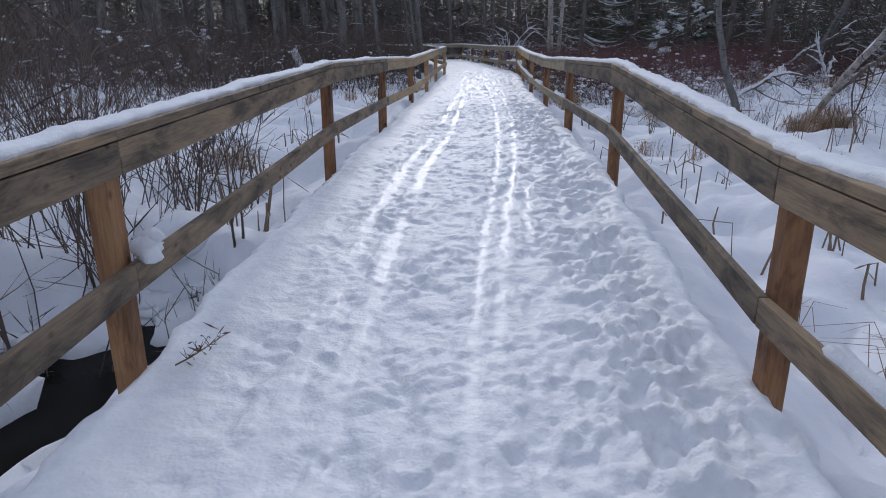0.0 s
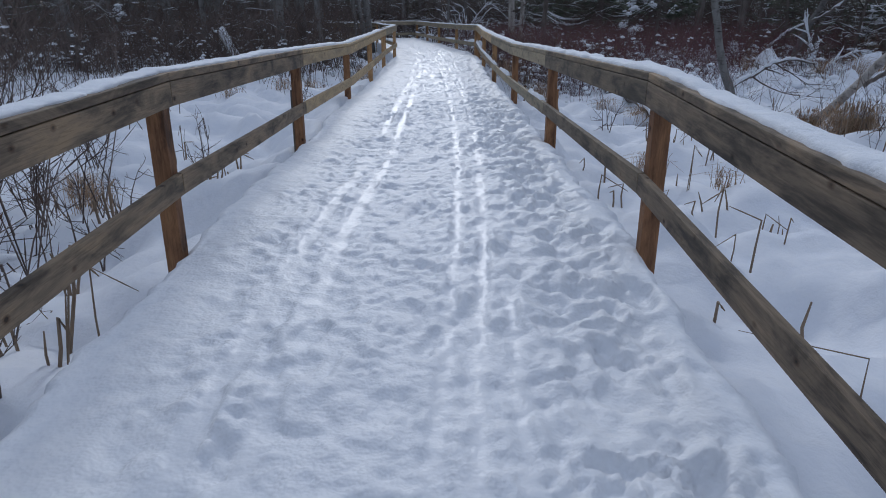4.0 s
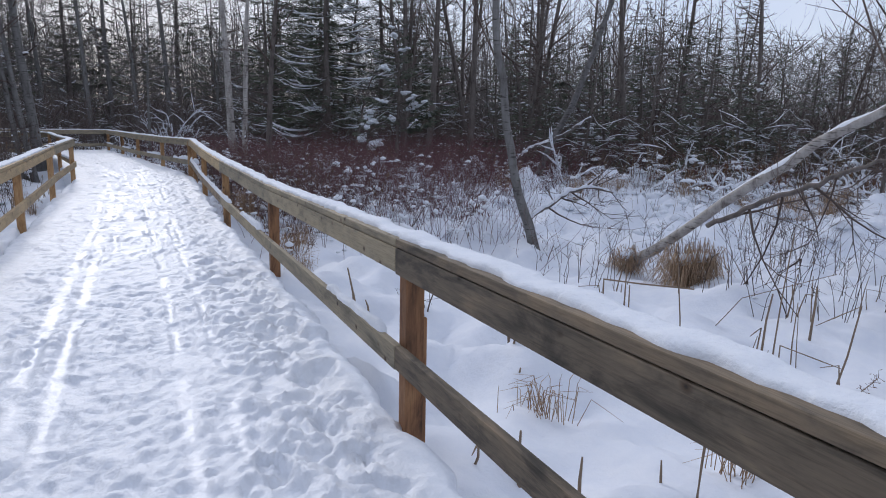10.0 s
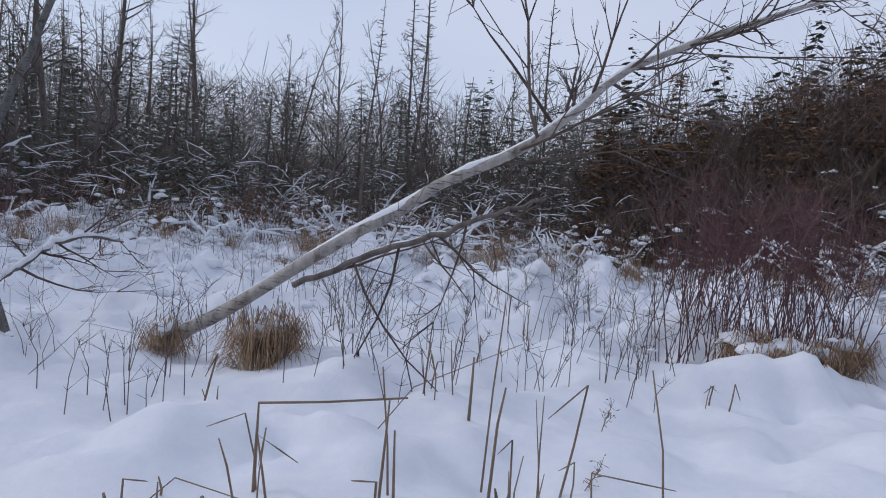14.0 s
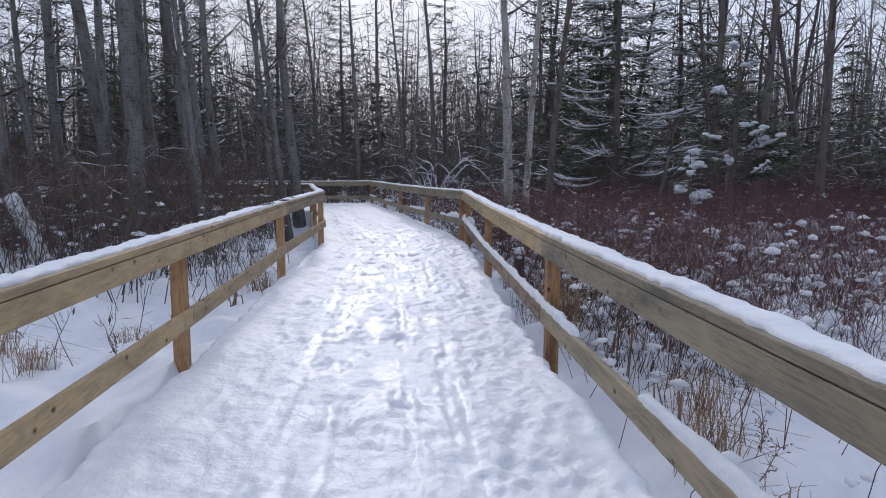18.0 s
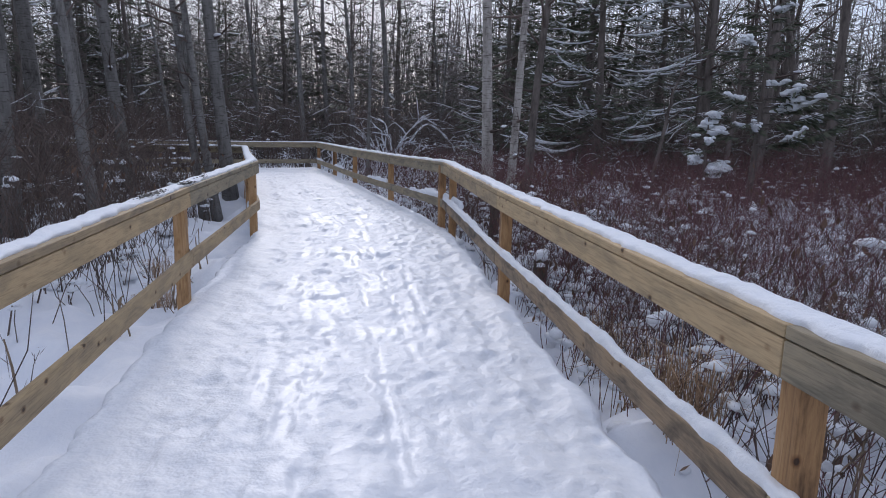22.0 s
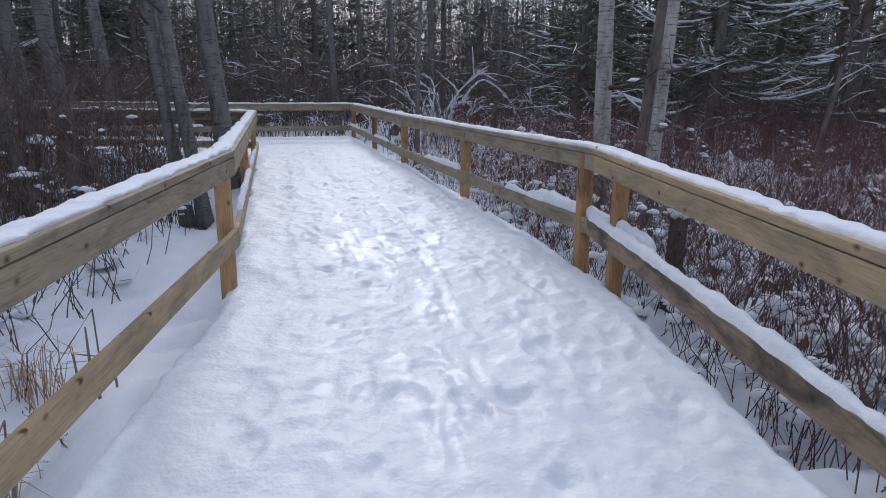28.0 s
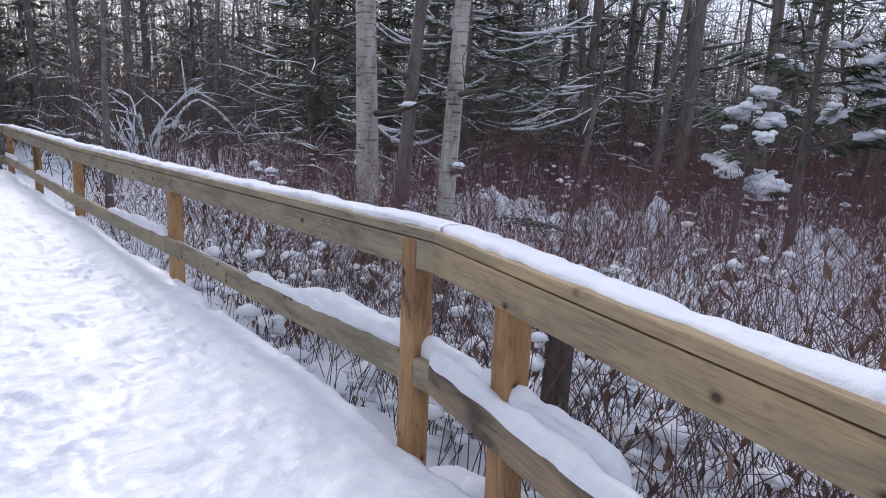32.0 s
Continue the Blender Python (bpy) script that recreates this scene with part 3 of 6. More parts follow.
def snow_strip(run, lift, width, height, seed, off=0.0, cover=None):
    """Snow lying along the boards of a run, a lumpy bolster with broken stretches; cover: the share that it covers, span by span."""
    P = np.array([(p[0], p[1], float(rail_z(p[1], p[0])) + lift) for p in run])
    cum = np.concatenate(([0], np.cumsum(np.linalg.norm(np.diff(P, axis=0), axis=1))))
    t = np.linspace(0.0, cum[-1], int(cum[-1] / 0.032))
    base = np.stack([np.interp(t, cum, P[:, k]) for k in range(3)], 1)
    d = np.gradient(base, axis=0)
    d /= np.linalg.norm(d, axis=1)[:, None]
    sx = np.stack((-d[:, 1], d[:, 0], 0 * t), 1)
    sx /= np.linalg.norm(sx, axis=1)[:, None]
    prof = np.array(((-0.5, -0.02), (-0.51, 0.42), (-0.45, 0.8), (-0.28, 0.98), (0.1, 1.0), (0.34, 0.95), (0.47, 0.6), (0.5, -0.02)))
    h = height * (0.85 + 0.6 * vnoise(t * 0.9, t * 0, seed) + 0.45 * vnoise(t * 4, t * 0, seed + 1) + 0.3 * vnoise(t * 13, t * 0, seed + 2) + 0.22 * vnoise(t * 24, t * 0, seed + 9))
    if cover is not None:
        share = np.interp(t, (cum[:-1] + cum[1:]) / 2, cover)
        h = h * smooth(0.42 - share, 0.5 - share, vnoise(t * 0.8 + 9, t * 0, seed + 3))
    else:
        near = smooth(0.0, 0.35, np.minimum(t, cum[-1] - t))
        h = h * near + 0.85 * height * (1 - near)
    h = np.maximum(h, 0.002)
    w = width * (1 + 0.2 * vnoise(t * 3, t * 0, seed + 4) + 0.16 * vnoise(t * 10, t * 0, seed + 6)) * (0.15 + 0.85 * np.clip(h / (0.45 * height), 0, 1))
    base = base + sx * off - np.array((0, 0, 1.0)) * (0.02 * smooth(0.012, 0.003, h))[:, None]
    rag = np.where(prof[:, 0] < 0, vnoise(t[:, None] * 16, prof[None, :, 0] * 0, seed + 5), vnoise(t[:, None] * 16, prof[None, :, 0] * 0, seed + 7)) * 0.4
    wav = 1 + 0.35 * vnoise(t[:, None] * 9, np.arange(len(prof))[None, :] * 1.7, seed + 8)
    rings = base[:, None, :] + sx[:, None, :] * (prof[:, 0][None, :] * (1 + rag) * w[:, None])[..., None] + np.array((0, 0, 1.0)) * (prof[:, 1][None, :] * h[:, None] * wav)[..., None]
    heap = Heap()
    k = len(prof)
    heap.add(rings.reshape(-1, 3), [(i * k + j, i * k + j + 1, (i + 1) * k + j + 1, (i + 1) * k + j) for i in range(len(t) - 1) for j in range(k - 1)]
             + [tuple(range(k)), tuple(range((len(t) - 1) * k + k - 1, (len(t) - 1) * k - 1, -1))])
    return heap.mesh("snow_cap", SNOW_CAP)


POST_MESH = bm_mesh("post", board(0.089, 0.089, 1.55, 0.007), POST_WOOD)
OLD_MESH = bm_mesh("post", board(0.089, 0.089, 1.55, 0.007), RED_POST)


def railing(run, side, label, cover, boards=None, nodes=None, skip=0):
    """One run of railing; side is +1 when the path lies on the left of the run's direction."""
    top = thing("wooden_railing", label, "railing", group="boardwalk railings")
    for i, p in enumerate(run):
        if i < skip:
            continue
        z = float(rail_z(p[1], p[0]))
        d = np.array(run[min(i + 1, len(run) - 1)]) - np.array(run[max(i - 1, 0)])
        yaw = math.atan2(d[1], d[0])
        n = np.array((-math.sin(yaw), math.cos(yaw))) * side
        q = np.array(p) - n * 0.022
        part("post", POST_MESH if p[1] > 15 else OLD_MESH, top, "", pose(q[0], q[1], z - 0.045 - 0.775, 0, 0, math.degrees(yaw)))
    run = nodes or run
    for i in range(len(run) - 1):
        a, b = run[i], run[i + 1]
        za, zb = float(rail_z(a[1], a[0])), float(rail_z(b[1], b[0]))
        tall, drop, deep = (0.110, 0.556, 0.115) if a[1] > 9 else (0.118, 0.552, 0.108)
        wood = TAN_WOOD if a[1] > 12 or (side > 0 and a[1] > 9) or (side < 0 and i == 4) else RAIL_WOOD
        wood = boards or (GREY_TAN if side < 0 and a[1] > 19 or side > 0 and 9 < a[1] < 16 else wood)
        low = RAIL_WOOD if side > 0 and 15 < a[1] < 23.5 else TAN_WOOD if side < 0 and a[1] > 19 else wood
        # this span's shade is painted in by the darker board colour
        if side > 0 and i == 3 and not boards:
            wood = low = SHADED_WOOD
        rail_piece("fascia_board", a, b, za, zb, 0.038, tall, wood, top, -0.040 - tall / 2 - 0.002, side * 0.043, -0.004)
        rail_piece("cap_board", a, b, za, zb, 0.145, 0.038, wood, top, -0.019, -side * 0.012, -0.002)
        rail_piece("mid_rail", a, b, za, zb, 0.038, deep, low, top, -drop, side * 0.043, -0.004)
    part("snow_cap", snow_strip(run, -0.001, 0.114, 0.028, 100 + len(run) * 3 + side, -side * 0.026), top, "white snow along the top rail")
    part("snow_cap", snow_strip(run, -0.5, 0.05, 0.05, 300 + len(run) * 3 + side, side * 0.034, cover), top, "thin broken snow on the lower rail")
    return top


rail_left = railing(LEFT[:9], -1, "weathered wooden railing with two rails and square posts", [0, 0, 0.25, 0.1, 0.1, 0.1, 0.15, 0.15])
railing(LEFT[8:11], -1, "pale wooden railing round the bend in the boardwalk", [0.4, 0.5], skip=1)
railing(LEFT[10:], -1, "far wooden railing among trees", [0.3, 0.3, 0.3], skip=1)
rail_right = railing(RIGHT[:9], 1, "weathered wooden railing with snow on its top rail", [0.2, 0.5, 0.5, 0.25, 0.2, 0.7, 0.75, 0.9], nodes=RIGHT[:8] + [BEND])
railing(RIGHT[9:14], 1, "tan wooden railing past the bend with fresh posts", [0.6, 0.3, 0.3, 0.3], GREY_TAN, [BEND] + RIGHT[10:14])
railing(RIGHT[13:], 1, "far wooden railing in front of the woods", [0.3, 0.3, 0.3, 0.3], GREY_TAN, skip=1)


def post_stub(run, k, side, parent, wood):
    """The stub of an older, darker post beside a newer one, with a little snow on its top."""
    p, d = np.array(run[k]), np.array(run[k + 1]) - np.array(run[k - 1])
    yaw = math.atan2(d[1], d[0])
    n, f = np.array((-math.sin(yaw), math.cos(yaw))) * side, np.array((math.cos(yaw), math.sin(yaw)))
    q = p - n * 0.034 + f * 0.012
    top = part("post_stub", bm_mesh("post_stub", board(0.104, 0.1, 1.1, 0.008), wood), parent, "dark weathered stub of an old post", pose(q[0], q[1], 0.585 - 0.55, 0, 0, math.degrees(yaw)))
    cap = Heap()
    cap.blob((0, 0, 0.55), 0.05, 3.0, 0.7)
    part("snow_cap", cap.mesh("snow_cap", SNOW_CAP), top)


post_stub(LEFT[:9], 4, -1, rail_left, OLD_POST)
post_stub(RIGHT[:9], 4, 1, rail_right, RED_POST)
part("snow_cap", snow_strip([(2.47, 19.94), (2.77, 22.6), BEND, (2.74, 24.1), (2.44, 26.68)], -0.505, 0.095, 0.075, 905, -0.015, [0.2, 1.0, 0.55, 0.0]), rail_right, "thick snow on the lower rail")


# ---- trees ----
def curve_pts(start, direction, length, n, bend, r):
    """Points along a limb that wanders and turns towards bend."""
    p, d = np.array(start, float), np.array(direction, float)
    d /= np.linalg.norm(d)
    out = [p.copy()]
    for _ in range(n - 1):
        d = d + np.asarray(bend) / n + r.normal(0, 0.09, 3)
        d /= np.linalg.norm(d)
        p = p + d * length / (n - 1)
        out.append(p.copy())
    return np.array(out)


def limb_tree(h, rad, r, first=0.35, limbs=18, reach=2.2, up=0.55, lean=(0, 0), wander=0.12, sides=9, sub=5, dead=3):
    """Trunk, crown and snow of a bare broadleaved tree."""
    n = 16
    t = np.linspace(0, 1, n)
    ph = r.uniform(0, 6.28, 4)
    x = lean[0] * t ** 1.2 + wander * h * 0.12 * (np.sin(t * 3 + ph[0]) - np.sin(ph[0])) + 0.03 * np.sin(t * 11 + ph[1])
    y = lean[1] * t ** 1.2 + wander * h * 0.12 * (np.sin(t * 2.6 + ph[2]) - np.sin(ph[2])) + 0.03 * np.sin(t * 9 + ph[3])
    pts = np.stack((x, y, t * h - 0.25), 1)
    radii = rad * (1 - 0.86 * t) * (1 + 0.35 * np.exp(-t * 22))
    trunk, crown, snow = Heap(), Heap(), Heap()
    trunk.tube(pts, radii, sides)
    def at(q):
        return np.array([np.interp(q, t, pts[:, k]) for k in range(3)]), float(np.interp(q, t, radii))
    for i in range(limbs + dead):
        low = i >= limbs
        q = r.uniform(0.12, first) if low else first + (0.97 - first) * (i + r.random()) / limbs
        p, rr = at(q)
        a = r.uniform(0, 6.283)
        length = reach * (1.15 - q) * r.uniform(0.55, 1.2) * (0.45 if low else 1)
        rise = r.uniform(-0.1, 0.3) if low else up * r.uniform(0.5, 1.6)
        L = curve_pts(p, (math.cos(a), math.sin(a), rise), length, 5, (0, 0, 0.35), r)
        crown.tube(L, np.linspace(min(rr * 0.5, 0.034), 0.006, 5), 4)
        if r.random() < 0.35:
            k = r.integers(0, 3)
            snow.blob(L[k] + (0, 0, 0.03), r.uniform(0.03, 0.06), r.uniform(0, 9), 0.7, (2.2, 0.8, 1), a)
        for _ in range(sub):
            k = r.integers(1, 5)
            d = L[k] - L[k - 1]
            d = d / (np.linalg.norm(d) + 1e-9) + r.normal(0, 0.55, 3) + (0, 0, 0.25)
            T = curve_pts(L[k], d, length * r.uniform(0.25, 0.55), 3, (0, 0, 0.3), r)
            crown.tube(T, (0.007, 0.005, 0.003), 3)
            for _ in range(2):
                d2 = (T[2] - T[0]) / (np.linalg.norm(T[2] - T[0]) + 1e-9) + r.normal(0, 0.6, 3)
                crown.tube(curve_pts(T[r.integers(1, 3)], d2, length * r.uniform(0.12, 0.28), 2, (0, 0, 0.2), r), (0.004, 0.002), 3)
    if not snow.v:
        snow.blob(pts[3], 0.03)
    return trunk, crown, snow


def broadleaf(name, label, seed, bark, twig, **kw):
    r = np.random.default_rng(seed)
    trunk, crown, snow = limb_tree(r=r, **kw)
    top = thing(name, label, "tree")
    part("trunk", trunk.mesh("trunk", bark), top)
    tagged(part("crown", crown.mesh("crown", twig), top, "bare branches and twigs"), kind="stuff")
    tagged(part("snow", snow.mesh("snow", SNOW_CAP), top, "clumps of snow on the forks"), kind="stuff")
    return top


def conifer(name, label, seed, h, reach, snow_share, first=0.12, step=0.28, fan=6, droop=-0.25, dense=10, snow_size=0.05, gap=0.0, knots=6, slim=0.26, size=1.0, curl=0.34, leafage=None, lined=False, snow_high=1.0):
    r = np.random.default_rng(seed)
    trunk, limbs, needles, snow = Heap(), Heap(), Heap(), Heap()
    tz = np.linspace(-0.25, h, 9)
    trunk.tube(np.stack((0.05 * np.sin(tz), 0.05 * np.cos(tz * 0.8), tz), 1), np.linspace(0.011 * h + 0.02, 0.01, 9), 8)
    z = first * h
    while z < h - 0.1:
        f = z / h
        for k in range(fan):
            if r.random() < gap:
                continue
            a = r.uniform(0, 6.283)
            length = reach * ((1 - f) ** 0.75) * r.uniform(0.35, 1.25) + 0.12
            out = np.array((math.cos(a), math.sin(a), 0.0))
            s = np.linspace(0, 1, knots)
            zz = z + r.uniform(-0.1, 0.1) + length * (droop * s + curl * s ** 2.2) * (1 - 0.6 * f)
            side = np.array((-out[1], out[0], 0.0))
            P = out[None] * (s * length)[:, None] + side * (0.06 * length * np.sin(s * 3 + k))[:, None]
            P[:, 2] = zz
            limbs.tube(P, np.linspace(0.018, 0.004, knots) * (0.5 + 0.6 * (1 - f)), 3)
            n = max(4, int(dense * length / max(reach, 0.5)) + 3)
            for i in range(n):
                q = 0.2 + 0.8 * (i + r.random()) / n
                base = np.array([np.interp(q, s, P[:, c]) for c in range(3)])
                for sg in (-1, 1):
                    d = out * r.uniform(0.35, 0.9) + side * sg * r.uniform(0.4, 1.0) + (0, 0, r.uniform(-0.45, 0.05))
                    ln = r.uniform(0.14, 0.34) * (0.55 + 0.5 * min(length, 1.4)) * size
                    d /= np.linalg.norm(d)
                    w = np.cross(d, (r.normal(0, 0.5), r.normal(0, 0.5), 1.0))
                    w /= np.linalg.norm(w) + 1e-9
                    needles.blade(base, base + d * ln, ln * slim, w)
            if r.random() < (snow_share if f < snow_high else 0.12):
                lo, hi = sorted((r.uniform(0.1, 0.6), r.uniform(0.5, 1.0)))
                hi = max(hi, lo + 0.2)
                if lined:
                    lo, hi = r.uniform(0.08, 0.3), r.uniform(0.85, 1.0)
                    for _ in range(4):              # snow on the side twigs too
                        q = r.uniform(0.3, 0.9)
                        b0 = np.array([np.interp(q, s, P[:, c]) for c in range(3)])
                        d = out * r.uniform(0.5, 1.0) + side * r.choice((-1, 1)) * r.uniform(0.3, 0.8)
                        T = b0 + np.array([d * k + np.array((0, 0, 0.25 * k * k - 0.06 * k)) for k in np.linspace(0, length * r.uniform(0.15, 0.35), 4)])
                        limbs.tube(T, (0.007, 0.006, 0.005, 0.003), 3)
                        snow.tube(T + (0, 0, 0.012), np.array((0.5, 1.0, 0.9, 0.4)) * snow_size * 0.55, 4)
                qs = np.linspace(lo, min(hi, 1.0), 5)
                S = np.stack([np.interp(qs, s, P[:, c]) for c in range(3)], 1)
                wd = snow_size * r.uniform(0.5, 1.3)
                S[:, 2] += wd * 0.35
                if snow_size > 0.045:
                    snow.tube(S, np.array((0.4, 1.0, 1.2, 1.0, 0.45)) * wd * r.uniform(0.6, 1.1, 5), 7)
                    for p in S[1:]:
                        for _ in range(3):
                            snow.blob(p + r.normal(0, wd * 0.8, 3) * (1, 1, 0.6), wd * r.uniform(0.5, 1.4), r.uniform(0, 9), 0.9, (1.3, 1, 1), a, True)
                else:
                    snow.tube(S, np.array((0.35, 0.9, 1.1, 0.8, 0.3)) * wd * r.uniform(0.7, 1.2, 5), 5)
                    if r.random() < 0.3:
                        snow.blob(S[2] + (0, 0, 0.01), wd * r.uniform(1.1, 1.7), r.uniform(0, 9), 0.6, (1.5, 1, 1), a, False)
        z += step * r.uniform(0.7, 1.2)
    top = thing(name, label, "tree")
    part("trunk", trunk.mesh("trunk", DARK_BARK), top)
    tagged(part("branch", limbs.mesh("branch", DARK_BARK), top), kind="stuff")
    tagged(part("crown", needles.mesh("crown", leafage or NEEDLE, False), top, "rusty brown foliage" if leafage else "dark green needles"), kind="stuff")
    if snow.v:
        tagged(part("snow", snow.mesh("snow", SNOW_CAP), top, "snow lying along the boughs"), kind="stuff")
    return top


def spire(seed, h, reach, density=16):
    """A slender bare larch with short level branches."""
    r = np.random.default_rng(seed)
    trunk, crown = Heap(), Heap()
    tz = np.linspace(-0.2, h, 8)
    trunk.tube(np.stack((0.06 * np.sin(tz * 0.9 + seed), 0.06 * np.cos(tz * 0.7), tz), 1), np.linspace(0.006 * h + 0.02, 0.008, 8), 5)
    for _ in range(int(density * h)):
        z = h * r.uniform(0.12, 0.98)
        ln = reach * (1.1 - z / h) * r.uniform(0.4, 1.1)
        a = r.uniform(0, 6.283)
        P = curve_pts((0, 0, z), (math.cos(a), math.sin(a), r.uniform(-0.1, 0.45)), ln, 3, (0, 0, 0.2), r)
        crown.tube(P, (0.013, 0.010, 0.005), 3)
        for _ in range(2):
            d = P[2] - P[0] + r.normal(0, 0.4, 3) * ln
            crown.tube([P[1], P[1] + d / (np.linalg.norm(d) + 1e-9) * ln * r.uniform(0.3, 0.6)], (0.006, 0.003), 3)
    top = thing("larch", "slender bare larch in front of the sky", "tree", group="larches at the marsh edge")
    part("trunk", trunk.mesh("trunk", DARK_BARK), top)
    tagged(part("crown", crown.mesh("crown", TWIG), top, "short bare branches"), kind="stuff")
    return top


def plant(proto, x, y, turn=0.0, size=1.0, tilt=(0.0, 0.0), first=False):
    m = pose(x, y, gz(x, y), tilt[0], tilt[1], 0) @ pose(0, 0, 0, 0, 0, turn) @ Matrix.Diagonal((size, size, size, 1))
    if first:
        proto.matrix_basis = m
        return proto
    return copy_thing(proto, m)


def grove(protos, spots, r, sizes=(0.85, 1.15), lean=2.5, drift=0.0):
    """Plants each prototype once and copies for the rest."""
    used = set()
    for x, y, *more in spots:
        k = int(r.integers(len(protos)))
        if len(used) < len(protos):
            k = len(used)
        size = more[0] if more else r.uniform(*sizes)
        plant(protos[k], x, y, r.uniform(0, 360), size, (r.normal(0, lean), r.normal(drift, lean)), k not in used)
        used.add(k)


ASPEN_LABEL = "tall bare aspen with smooth pale grey bark"
aspens = [broadleaf("aspen", ASPEN_LABEL, 20 + i, ASPEN, TWIG, h=h, rad=rad, first=0.38, limbs=16, reach=2.0, lean=ln)
          for i, (h, rad, ln) in enumerate(((14, 0.155, (0.5, 0.2)), (16, 0.17, (-0.6, 0.3)), (13, 0.14, (0.3, -0.5)), (15, 0.16, (0.7, 0.4)), (13, 0.12, (-0.6, -0.2))))]
for a in aspens:
    tagged(a, group="aspens behind the boardwalk")
LEFT_WOOD = [(-1.95, 25.0, 0.58), (-3.5, 25.9, 1.05), (-6.8, 30.6), (-7.3, 28.0), (-5.9, 26.0, 0.9),
             (-5.3, 30.2), (-8.7, 29.8), (-9.8, 31.0), (-4.4, 30.2), (-2.9, 37.4, 0.9), (-4.6, 38.2), (-8.2, 38.0), (-10.8, 38.3), (-11.5, 28.5), (-3.2, 29.4, 0.8),
             (-13.0, 31.5), (-12.2, 26.0), (-9.4, 24.6, 0.8), (-14.5, 27.5), (-15.5, 31), (-10.8, 40.5), (-13.8, 39.5)]
AHEAD = [(1.2, 44.5, 0.85), (2.75, 33.5, 0.6), (3.2, 44.0, 0.8), (-1.0, 48.5), (-4.0, 47.5), (5.2, 47.5), (-6.5, 49.0), (7.0, 44.0, 0.75), (-9.5, 48.5), (2.4, 52.0), (8.5, 50.0)]
grove(aspens, LEFT_WOOD, np.random.default_rng(31), drift=-2.5)
for k, x, y, size, turn, lean in ((4, -0.92, 28.0, 0.8, 10, -1.5), (4, -0.68, 27.95, 0.84, 0, -2.0), (2, -0.62, 29.5, 0.9, 80, -4.0), (4, -2.73, 27.8, 0.85, 300, -1), (2, -2.25, 28.2, 0.75, 40, -3), (3, -4.4, 29.2, 0.8, 120, -1)):
    plant(aspens[k], x, y, turn, size, (-1, lean))
for x, y, *more in AHEAD:
    plant(aspens[int(abs(x * 7)) % 5], x, y, x * 77, more[0] if more else 0.95, (0, -1.5))
RIGHT_WOOD = [(6.3, 30.9, 0.8), (13.2, 33.5), (15.6, 32.0), (16.6, 34.5), (18.2, 31.5), (20.0, 33.0), (22.5, 30.5), (12.0, 39.0), (24.0, 34.0), (18.5, 38.0)]
dark_trees = [broadleaf("maple", "tall bare tree with dark grey bark", 60 + i, DARK_BARK, TWIG, h=h, rad=rad, first=0.3, limbs=18, reach=2.8, up=0.8, lean=ln)
              for i, (h, rad, ln) in enumerate(((14, 0.15, (0.5, 0.2)), (12, 0.11, (-0.9, 0.5)), (15, 0.13, (0.8, -0.8))))]
for a in dark_trees:
    tagged(a, group="dark trees by the marsh")
grove(dark_trees, RIGHT_WOOD[1:] + [(14.5, 36.0), (17.0, 29.0), (21.0, 28.0), (25.5, 29.5), (27.5, 26.5), (-12.5, 22.5), (-16.5, 25.0)], np.random.default_rng(32))

# the two white-barked trees behind the railing
b1 = broadleaf("birch", "white-barked birch with dark scars near the railing", 71, BIRCH, TWIG, h=13, rad=0.125, first=0.42, limbs=16, reach=2.2, lean=(-0.3, -0.5), dead=4)
plant(b1, 4.66, 27.95, 0, 1, first=True)
b2 = broadleaf("birch", "slim white birch with dark scars near the railing", 72, BIRCH, TWIG, h=12, rad=0.085, first=0.42, limbs=14, reach=1.9, lean=(0.3, 0.2), dead=3)
plant(b2, 4.58, 26.45, 0, 1, first=True)
plant(dark_trees[1], 6.2, 30.2, 140, 0.9)
for k, x, y, size, lean in ((0, 12.6, 30.4, 1.0, 2.5), (2, 14.2, 29.6, 1.15, -1.0), (1, 13.0, 33.2, 0.9, 0.5), (2, 11.4, 29.9, 0.6, 4.0), (1, 16.4, 28.6, 1.0, 1.5)):
    plant(dark_trees[k], x, y, 37 * k + x * 50, size, (0, lean))

# conifers
near_spruce = conifer("spruce", "large dark spruce with long snow-lined boughs", 80, 12, 3.0, 0.6, first=0.10, step=0.30, fan=5, droop=-0.5, dense=34, snow_size=0.036, slim=0.16, size=0.8, curl=0.62, lined=True)
plant(near_spruce, 9.6, 33.6, 20, 1.0, first=True)
plant(near_spruce, 13.4, 36.8, 120, 1.05)
big = [conifer("spruce", "dark spruce with some snow on its boughs", 81, 11, 2.4, 0.24, first=0.10, step=0.36, fan=7, dense=15, knots=4, slim=0.2, size=0.95, snow_size=0.036),
       conifer("spruce", "dark ragged spruce with snow on its boughs", 83, 9, 2.0, 0.32, first=0.06, step=0.34, fan=6, dense=15, knots=4, slim=0.2, size=0.95, gap=0.2, snow_size=0.036),
       conifer("pine", "tall pine with dark layered boughs", 82, 14, 2.6, 0.3, first=0.22, step=0.5, fan=7, droop=0.08, dense=22, knots=4, slim=0.13, size=1.0, snow_size=0.036)]
plant(big[0], 12.0, 41.5, 0, 1.1, first=True)
plant(big[1], 15.0, 34.0, 0, 1.0, first=True)
plant(big[2], 6.0, 50.0, 0, 1.0, first=True)
r = np.random.default_rng(33)
